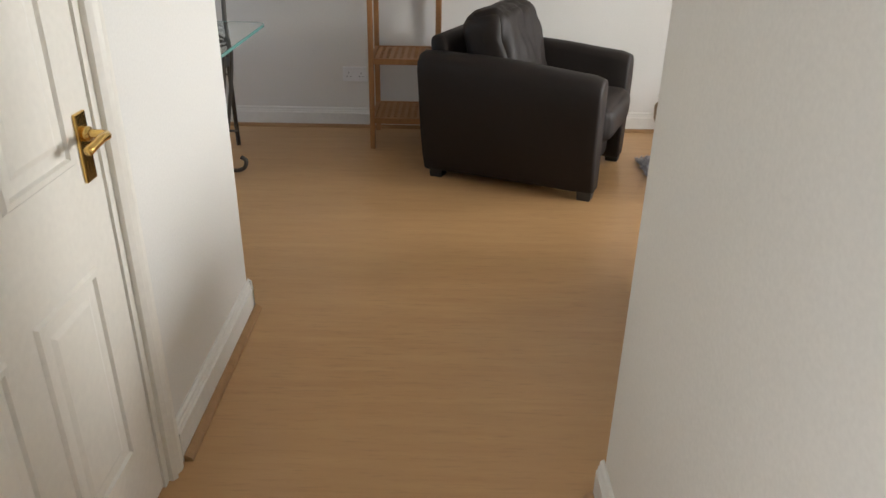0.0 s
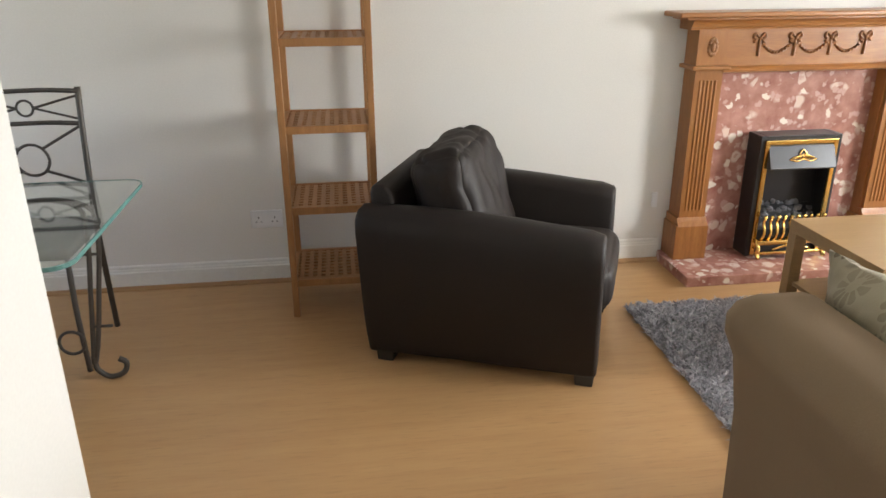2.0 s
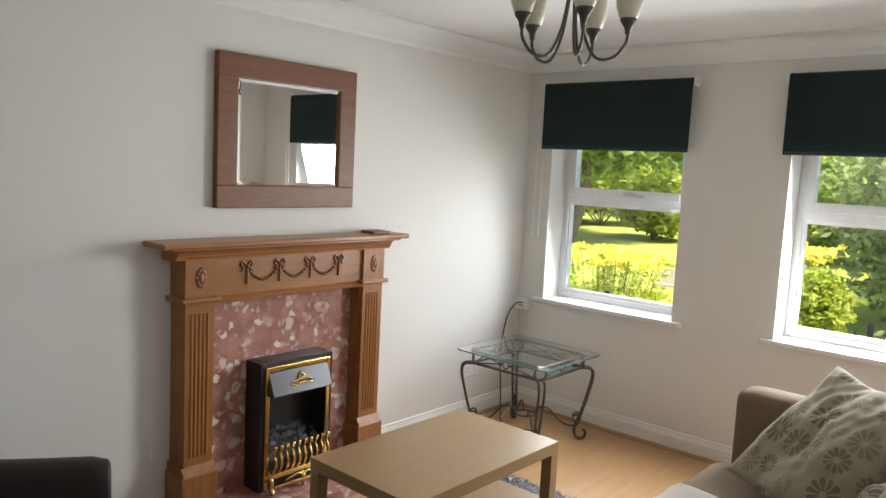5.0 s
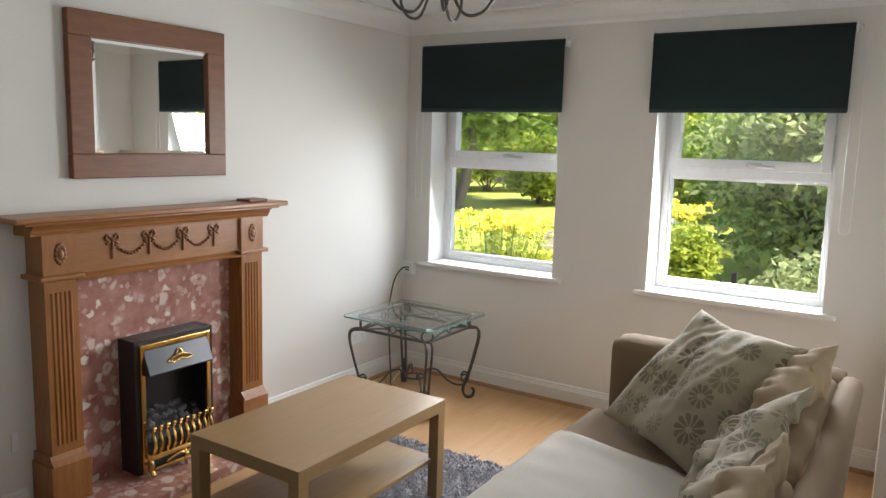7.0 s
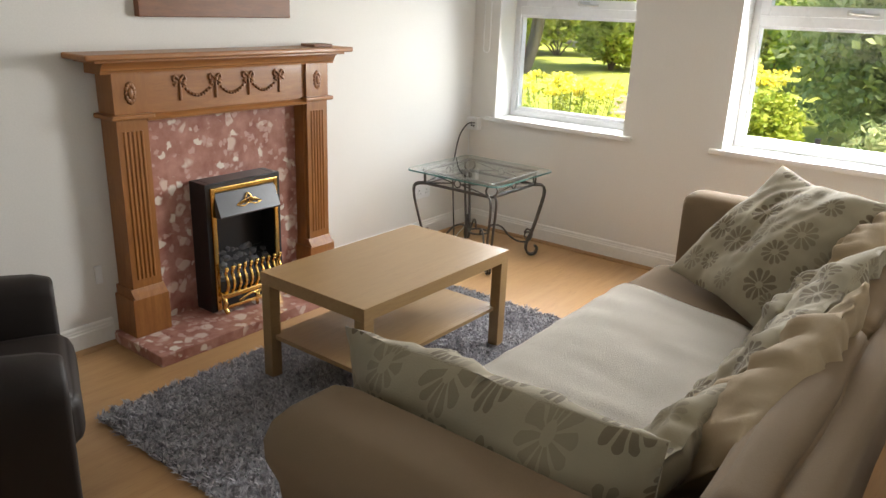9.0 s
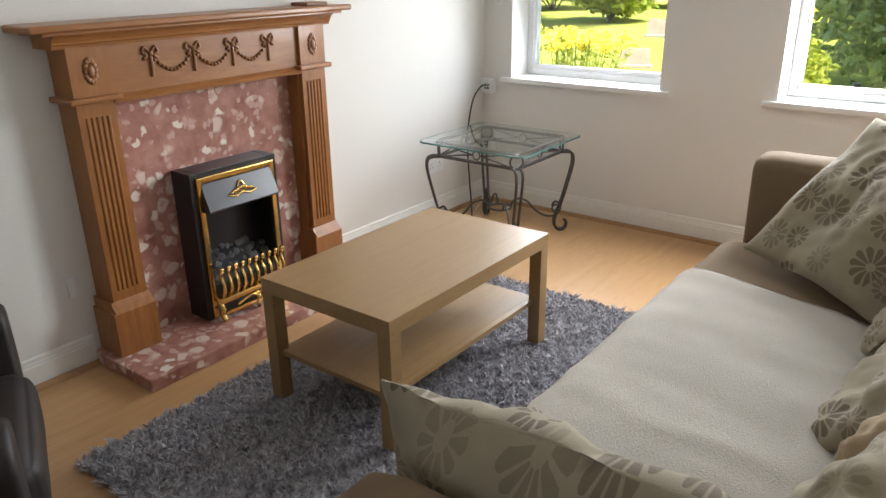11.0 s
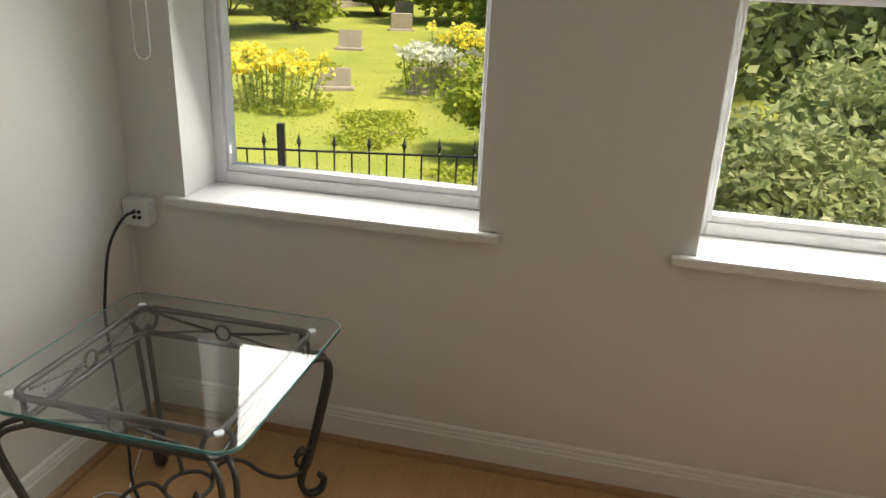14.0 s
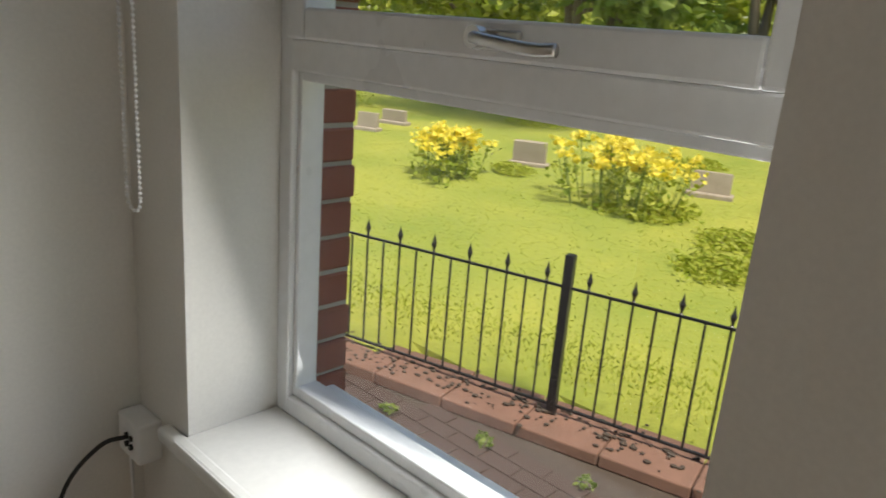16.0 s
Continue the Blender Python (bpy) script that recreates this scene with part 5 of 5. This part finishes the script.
# dwarf wall under the railing, in its own turned frame: y along the fence
FT = math.degrees(math.atan(0.233))
dw = thing("dwarf_wall", (5.98, 4.88, LZ - 0.26), "low kerb wall with pinkish coping under the railing", "garden wall", "", FT)
part("wall_core", bx(-0.19, 0.11, -8, 7, 0, 0.185), MORTAR, dw)
cope = bmesh.new()
for k in range(34):
    box(cope, -0.24, 0.16, -8 + 0.45 * k, -8 + 0.45 * k + 0.444, 0.185, 0.258 + 0.004 * math.sin(k * 7.3), 0.01)
part("coping", cope, COPING, dw, "weathered pink coping stones")
sb = bmesh.new()
rs = random.Random(8)
for k in range(620):
    y = rs.uniform(-2.5, 4.5)
    r = rs.uniform(0.005, 0.018)
    bmesh.ops.create_icosphere(sb, subdivisions=1, radius=r, matrix=Matrix.Translation((rs.gauss(-0.05, 0.075), y, 0.262 + r * 0.2)) @ Matrix.Diagonal((1, rs.uniform(0.7, 1.6), 0.6, 1)))
ms = part("moss_clods", sb, SOIL, dw, "dark moss and soil crumbs")
ms["kind"] = "stuff"

rail = thing("railing", (5.98, 4.88, LZ), "black iron railing with spear tops on the low wall", "railing", "", FT)
part("top_rail", bx(-0.008, 0.008, -7, 6, 0.70, 0.712), BLACK, rail)
part("bottom_rail", bx(-0.008, 0.008, -7, 6, 0.035, 0.047), BLACK, rail)
for y in (-4.6, -2.3, 0, 2.3, 4.6):
    part("post", bx(-0.024, 0.024, y - 0.024, y + 0.024, -0.02, 0.88, 0.003), BLACK, rail)
plain = tube(bmesh.new(), [Vector((0, 0, 0.04)), Vector((0, 0, 0.705))], 0.0065, 8)
spear = tube(bmesh.new(), [Vector((0, 0, 0.04)), Vector((0, 0, 0.74))], 0.0065, 8)
lathe([(0.007, 0.735), (0.013, 0.75), (0.016, 0.765), (0.009, 0.785), (0.004, 0.805), (0.001, 0.82)], (0, 0, 0), 8, spear)
lathe([(0.007, 0.712), (0.012, 0.717), (0.007, 0.722)], (0, 0, 0), 8, spear)
pb = part("bar", plain, BLACK, rail)
sp = part("spear_bar", spear, BLACK, rail)
pb.location, sp.location = (0, -6.9, 0), (0, -6.785, 0)
for k in range(1, 100):
    y = -6.9 + 0.115 * k
    if k == 1 or y > 5.9 or min(abs(y - q) for q in (-4.6, -2.3, 0, 2.3, 4.6)) < 0.035:
        continue
    o = (sp if k % 2 else pb).copy()
    scene.collection.objects.link(o)
    o.location = (0, y, 0)

# brick path between the house and the wall
pv = bmesh.new()
box(pv, 3.9, 6.6, -4, 9, LZ - 0.3, LZ - 0.075)
path_ob = structure("pavement", pv, SOIL, "dark brown brick path beside the house", "path")
pbm = bmesh.new()
box(pbm, 0, 0.1, 0, 0.205, 0, 0.012, 0.003, 1)
paver = part("brick", pbm, PAVING, path_ob, local=True)
paver.location = (0, 0, 0)
base_off = path_ob.location
paver.location = Vector((3.92, 3.0, LZ - 0.0765)) - base_off
for r in range(16):
    for k in range(17):
        if r == 0 and k == 0:
            continue
        x, y = 3.92 + 0.107 * r, 3.0 + 0.212 * k + (0.106 if r % 2 else 0)
        if x + 0.1 > fence_x(y) - 0.25:
            continue
        o = paver.copy()
        scene.collection.objects.link(o)
        o.location = Vector((x, y, LZ - 0.0765)) - base_off

# outer leaf of the house: brick jambs beside the windows
for n, (y0, y1) in enumerate((W1, W2)):
    ob = structure("wall_outer_%d" % (n + 1), bx(3.772, 3.885, y1 + 0.048, y1 + 0.19, 0.3, 2.35), MORTAR, "red brick outer wall beside the window", "wall")
    jb_ = bmesh.new()
    box(jb_, 0, 0.106, 0, 0.03, 0, 0.065, 0.004, 1)
    first = part("brick", jb_, BRICK, ob, local=True)
    for k in range(26):
        o = first if k == 0 else first.copy()
        if k:
            scene.collection.objects.link(o)
        o.location = Vector((3.778 + 0.004 * (k % 2), y1 + 0.04 + 0.003 * math.sin(k * 5), 0.33 + 0.075 * k)) - ob.location
structure("roof", bx(-4, 4.0, -3, 5, CZ + 0.16, CZ + 0.3), MORTAR, "roof closing the flat above the ceiling", "roof")

rgn = np.random.default_rng(11)


def blob(c, r, n):
    """Points scattered through a lumpy crown, thickest near its skin."""
    p = rgn.normal(size=(n, 3))
    p /= np.linalg.norm(p, axis=1)[:, None]
    rad = rgn.uniform(0.35, 1, n) ** 0.6
    lump = 1 + 0.22 * np.sin(p[:, 0] * 7 + c[0]) * np.cos(p[:, 1] * 6 + c[1]) + 0.15 * np.sin(p[:, 2] * 9)
    return np.array(c) + p * (rad * lump)[:, None] * np.array(r)


def bush(name, at, r, n, size, material, label, category="bush", droop=0.0, clumps=5, seed=1):
    b = thing(name, (at[0], at[1], lawn_z(at[0], at[1])), label, category)
    rr = random.Random(seed)
    st = bmesh.new()
    pts = []
    for k in range(clumps):
        a, q = rr.uniform(0, 6.28), rr.uniform(0.15, 0.62)
        c = (r[0] * q * math.cos(a), r[1] * q * math.sin(a), r[2] * rr.uniform(0.6, 1.25))
        tube(st, smooth_path([(0, 0, -0.1), (c[0] * 0.5, c[1] * 0.5, c[2] * 0.5), c], 3), 0.02 + 0.01 * r[2], 6, False, 0.3)
        pts.append(blob(c, (r[0] * 0.55, r[1] * 0.55, r[2] * 0.6), n // clumps))
    part("stems", st, BARK, b, local=True)
    p = np.concatenate(pts)
    p[:, 2] = np.abs(p[:, 2])
    p[:, 2] -= 0
    cards("foliage", p, rgn.uniform(0.6, 1.4, len(p)) * size, material, "", "", parent=b, droop=droop, seed=seed)
    return b


def tree(at, height, crown_r, n, size, material, label, forks=3, seed=1, trunk=0.16, clear=0.35, spread=0.2):
    t = thing("tree", (at[0], at[1], lawn_z(at[0], at[1])), label, "tree", "churchyard trees")
    rr = random.Random(seed)
    tk = bmesh.new()
    pts = []
    for k in range(forks):
        a = 6.28 * k / forks + rr.uniform(-0.4, 0.4)
        d = Vector((math.cos(a), math.sin(a), 0))
        top = d * crown_r * 0.45 + Vector((0, 0, height * rr.uniform(0.6, 0.8)))
        line = smooth_path([Vector((0, 0, -0.2)) + d * trunk * 0.3, d * spread + Vector((0, 0, height * 0.12)), d * crown_r * 0.22 + Vector((0, 0, height * clear)), top], 5)
        tube(tk, line, trunk, 9, False, 0.25)
        for j in range(5):
            b = line[int(len(line) * (0.5 + 0.09 * j))]
            a2 = rr.uniform(0, 6.28)
            tip = b + Vector((math.cos(a2), math.sin(a2), rr.uniform(0.1, 0.6))) * crown_r * rr.uniform(0.45, 0.75)
            tube(tk, smooth_path([b, (b + tip) / 2 + Vector((0, 0, 0.1)), tip], 3), trunk * 0.35, 6, False, 0.3)
            pts.append(blob(tip, (crown_r * 0.42, crown_r * 0.42, crown_r * 0.3), n // (forks * 5)))
    part("trunk", tk, BARK, t, "", True, True)
    p = np.concatenate(pts)
    cards("crown", p, rgn.uniform(0.6, 1.4, len(p)) * size, material, "", "", parent=t, droop=0.3, seed=seed)
    return t


tree((17.4, 12.6), 8.5, 3.4, 9000, 0.17, LEAF, "multi-stemmed tree standing on the lawn", 4, 3, 0.15, 0.4, 0.42)
tree((31.5, 14.7), 11, 4.5, 9000, 0.24, LEAF, "tall tree with a reddish trunk in a stone-edged bed", 2, 5, 0.3, 0.45)
tree((29, 27), 12, 5, 8000, 0.26, LEAFY, "broad leafy tree behind the lawn", 3, 7, 0.25, 0.3)
tree((38, 6), 12, 5.5, 9000, 0.28, LEAF, "broad leafy tree behind the lawn", 3, 9, 0.3, 0.25)
tree((27, -3), 11, 5, 9000, 0.24, LEAFY, "broad yellow-green tree behind the bushes", 3, 12, 0.3, 0.2)
# dense shrubs filling the view from the second window
bush("bush", (11.5, 2.6), (2.1, 2.0, 1.9), 15000, 0.085, WILLOW, "silvery green willowy shrub beyond the railing", droop=0.5, clumps=9, seed=21)
bush("bush", (10.2, 0.2), (2.2, 2.0, 2.0), 15000, 0.085, WILLOW, "silvery green willowy shrub beyond the railing", droop=0.5, clumps=9, seed=22)
bush("bush", (6.2, 1.6), (0.9, 1.05, 0.6), 8000, 0.045, WILLOW, "silvery green willowy shrub in front of the railing", droop=0.4, clumps=9, seed=20)
bush("bush", (7.4, 0.6), (1.2, 1.2, 0.9), 9000, 0.055, WILLOW, "silvery green willowy shrub close to the railing", droop=0.4, clumps=9, seed=19)
bush("bush", (15.5, 1.0), (2.8, 3.0, 3.0), 13000, 0.13, LEAFY, "tall yellow-green shrub behind the willowy bushes", clumps=10, seed=23)
bush("bush", (19.5, 5.4), (2.0, 1.6, 1.5), 7000, 0.11, LEAF, "dark green rounded shrub on the lawn", clumps=7, seed=24)
bush("bush", (27, 11.2), (1.6, 1.6, 1.2), 6000, 0.14, LEAF, "dark green shrub behind the headstones", clumps=7, seed=25)
bush("bush", (30.6, 16.6), (2.6, 2.6, 1.6), 5000, 0.18, LEAF, "dark green shrub in a stone-edged bed", clumps=7, seed=26)
bush("bush", (22, 19.5), (2.6, 2.0, 1.1), 6000, 0.13, LEAFY, "low yellow-green undergrowth behind the headstones", clumps=7, seed=27)
bush("bush", (20.5, 11.4), (1.5, 1.5, 1.1), 7000, 0.11, LEAFY, "rounded yellow-green shrub with pale tips", clumps=8, seed=28)
bush("bush", (24.5, 15.5), (2.4, 2.6, 1.7), 7000, 0.14, LEAFY, "broad yellow-green shrub behind the lawn", clumps=8, seed=29)
bush("bush", (25.5, 8.0), (2.2, 2.4, 1.8), 7000, 0.14, LEAFY, "broad yellow-green shrub behind the headstones", clumps=8, seed=30)
bush("bush", (9.2, 3.9), (0.85, 0.7, 0.55), 5000, 0.05, LEAFY, "pale yellow-green flowering shrub by the railing", clumps=7, seed=33)
# hedge and woods closing the distance
hp_ = []
for k in range(46):
    y = -45 + 3.1 * k
    hp_.append(blob((44 + 5 * math.sin(k * 1.7), y, 3.5 + 1.6 * math.sin(k * 2.3)), (4, 3.2, 6.5), 900))
hp_ = np.concatenate(hp_)
hp_[:, 2] = np.maximum(hp_[:, 2], LZ)
cards("woodland", hp_, rgn.uniform(0.6, 1.5, len(hp_)) * 0.42, LEAFY, "far green woodland edge behind the lawn", "woodland", seed=31)
hq = []
for k in range(30):
    y = -40 + 4.6 * k
    hq.append(blob((52 + 3 * math.sin(k), y, 8), (4, 4, 11), 700))
cards("woodland", np.concatenate(hq), rgn.uniform(0.7, 1.5, 21000) * 0.6, LEAF, "far dark green woodland behind the hedge", "woodland", seed=32)


# ---- headstones and flowers ----
def headstone(x, y, w, h, turn, lean, label):
    s = thing("headstone", (x, y, lawn_z(x, y) - 0.03), label, "headstone", "headstones on the lawn", turn)
    st = prism([(-w / 2, 0), (w / 2, 0), (w / 2, h * 0.97), (w * 0.47, h), (-w * 0.47, h), (-w / 2, h * 0.97)], 'x', -0.05, 0.05, None, 0.01)
    bmesh.ops.rotate(st, verts=st.verts, cent=(0, 0, 0), matrix=Matrix.Rotation(radians(lean), 3, 'Y'))
    part("slab", soften(st, 0.01, 6, x), STONE, s)
    part("kerb", bx(-0.12, 0.12, -w * 0.6, w * 0.6, 0, 0.09, 0.02), STONE, s)


for q in ((12.25, 7.0, 0.5, 0.36, 20, 6), (11.8, 9.65, 0.5, 0.40, 25, -5), (12.5, 5.5, 0.75, 0.42, 15, 3), (14.6, 6.0, 0.7, 0.42, 15, 3), (17.2, 8.6, 0.5, 0.45, 10, 8), (22, 8.9, 0.6, 0.5, 30, -6), (11.6, 13.2, 0.4, 0.35, 20, 5), (12.6, 13.6, 0.5, 0.3, 20, -3), (26, 10, 0.6, 0.6, 15, 4)):
    headstone(*q, "low weathered stone headstone on the grass")
for x0, y0, x1, y1 in ((29.4, 13.8, 29.6, 18), (29.4, 13.8, 33, 13.2)):
    d = Vector((x1 - x0, y1 - y0, 0))
    k = thing("stone_kerb", (x0, y0, lawn_z(x0, y0)), "stone edging of a raised bed", "kerb", "stone edgings", math.degrees(math.atan2(d.y, d.x)))
    part("edging", bx(0, d.length, -0.12, 0.12, -0.1, 0.25, 0.03), STONE, k)
lg = thing("fallen_branch", (30.4, 14.8, lawn_z(30.4, 14.8)), "grey fallen branch beside the bed", "branch")
part("limb", tb([(30.2, 13.8, 0.2), (30.4, 14.6, 0.12), (30.5, 15.6, 0.3), (30.6, 16.4, 0.25)], 0.07, 7, 4, 0.4), BARK, lg)


def flowers(x, y, r, h, n, petal, label, seed):
    f = thing("flower_clump", (x, y, lawn_z(x, y)), label, "flowers", "flower clumps")
    rr = np.random.default_rng(seed)
    base = rr.normal(size=(n, 2)) * r * 0.5
    tall = h * rr.uniform(0.65, 1.05, n)
    lv = np.stack([np.repeat(base[:, 0], 14), np.repeat(base[:, 1], 14), (np.repeat(tall, 14)) * rr.uniform(0.05, 0.95, n * 14)], 1)
    lv[:, :2] += rr.normal(size=(n * 14, 2)) * 0.07
    cards("foliage", lv, rr.uniform(0.5, 1.3, n * 14) * 0.05, LEAFY, "", "", parent=f, seed=seed)
    hd = np.stack([np.repeat(base[:, 0], 16), np.repeat(base[:, 1], 16), np.repeat(tall, 16)], 1)
    hd += rr.normal(size=(n * 16, 3)) * np.array([0.06, 0.06, 0.025])
    cards("blooms", hd, rr.uniform(0.7, 1.3, n * 16) * 0.075, petal, "bright flower heads", "", parent=f, long=1.1, seed=seed + 1)
    st = bmesh.new()
    for k in range(n):
        tube(st, [Vector((base[k][0] * 0.8, base[k][1] * 0.8, 0)), Vector((base[k][0], base[k][1], tall[k]))], 0.006, 4)
    part("stalks", st, GRASSM, f, local=True)


GRASSM = surface("green_stalk", (0.10, 0.16, 0.03), (0.14, 0.2, 0.05), 0.8)
flowers(10.75, 7.4, 0.9, 0.72, 50, YELLOW, "clump of tall yellow ragwort by a headstone", 41)
flowers(10.0, 9.6, 0.6, 0.62, 40, YELLOW, "clump of tall yellow ragwort on the lawn", 42)
flowers(13.6, 5.2, 0.6, 0.95, 22, YELLOW, "yellow ragwort beside the shrubs", 43)
flowers(13.5, 16.5, 0.9, 0.8, 26, YELLOW, "clump of tall yellow ragwort far across the lawn", 44)
flowers(12.6, 5.6, 0.8, 0.7, 30, WHITEF, "white flowering weeds in long grass", 45)
for k, (x, y, r) in enumerate(((10.6, 7.0, 0.8), (9.4, 5.4, 0.75), (10.3, 5.7, 0.7), (11.2, 9.4, 0.5), (13.4, 5.6, 0.9), (14.5, 8.2, 0.6), (8.0, 3.9, 0.8), (16, 12.5, 1.0))):
    bush("undergrowth", (x, y), (r, r * 0.8, 0.05), 1300, 0.035, GRASS, "low patch of green weeds in the lawn", "weeds", clumps=6, seed=60 + k)
# long grass along the foot of the railing, and tufts through the lawn
n = 11000
ty = rgn.uniform(-3, 9, n)
tx = 6.2 - 0.233 * (ty - 4.88) + np.abs(rgn.normal(size=n)) * 0.35
tz = LZ + rgn.uniform(0.0, 0.25, n) * np.exp(-(tx - 6.2 + 0.233 * (ty - 4.88)) * 1.2)
cards("long_grass", np.stack([tx, ty, tz + 0.05], 1), rgn.uniform(0.005, 0.012, n), GRASS, "long grass along the railing", "grass", droop=-1.6, long=4.0, seed=71)
n = 60000
tx = 6.3 + np.abs(rgn.normal(size=n)) * 6.5
ty = rgn.uniform(-4, 20, n)
tz = np.array([lawn_z(a, b) for a, b in zip(tx.tolist(), ty.tolist())])
cards("grass", np.stack([tx, ty, tz + 0.012], 1), rgn.uniform(0.005, 0.013, n), GRASS, "short mown grass and clover", "grass", droop=-1.2, long=2.2, seed=72)
for k in range(4):
    y = 4.4 + 0.55 * k
    b = bush("weed", (fence_x(y) - 0.45, y), (0.07, 0.07, 0.03), 60, 0.018, LEAF, "small weed growing in the brick path", "weed", clumps=3, seed=90 + k)
    b.location.z = LZ - 0.066
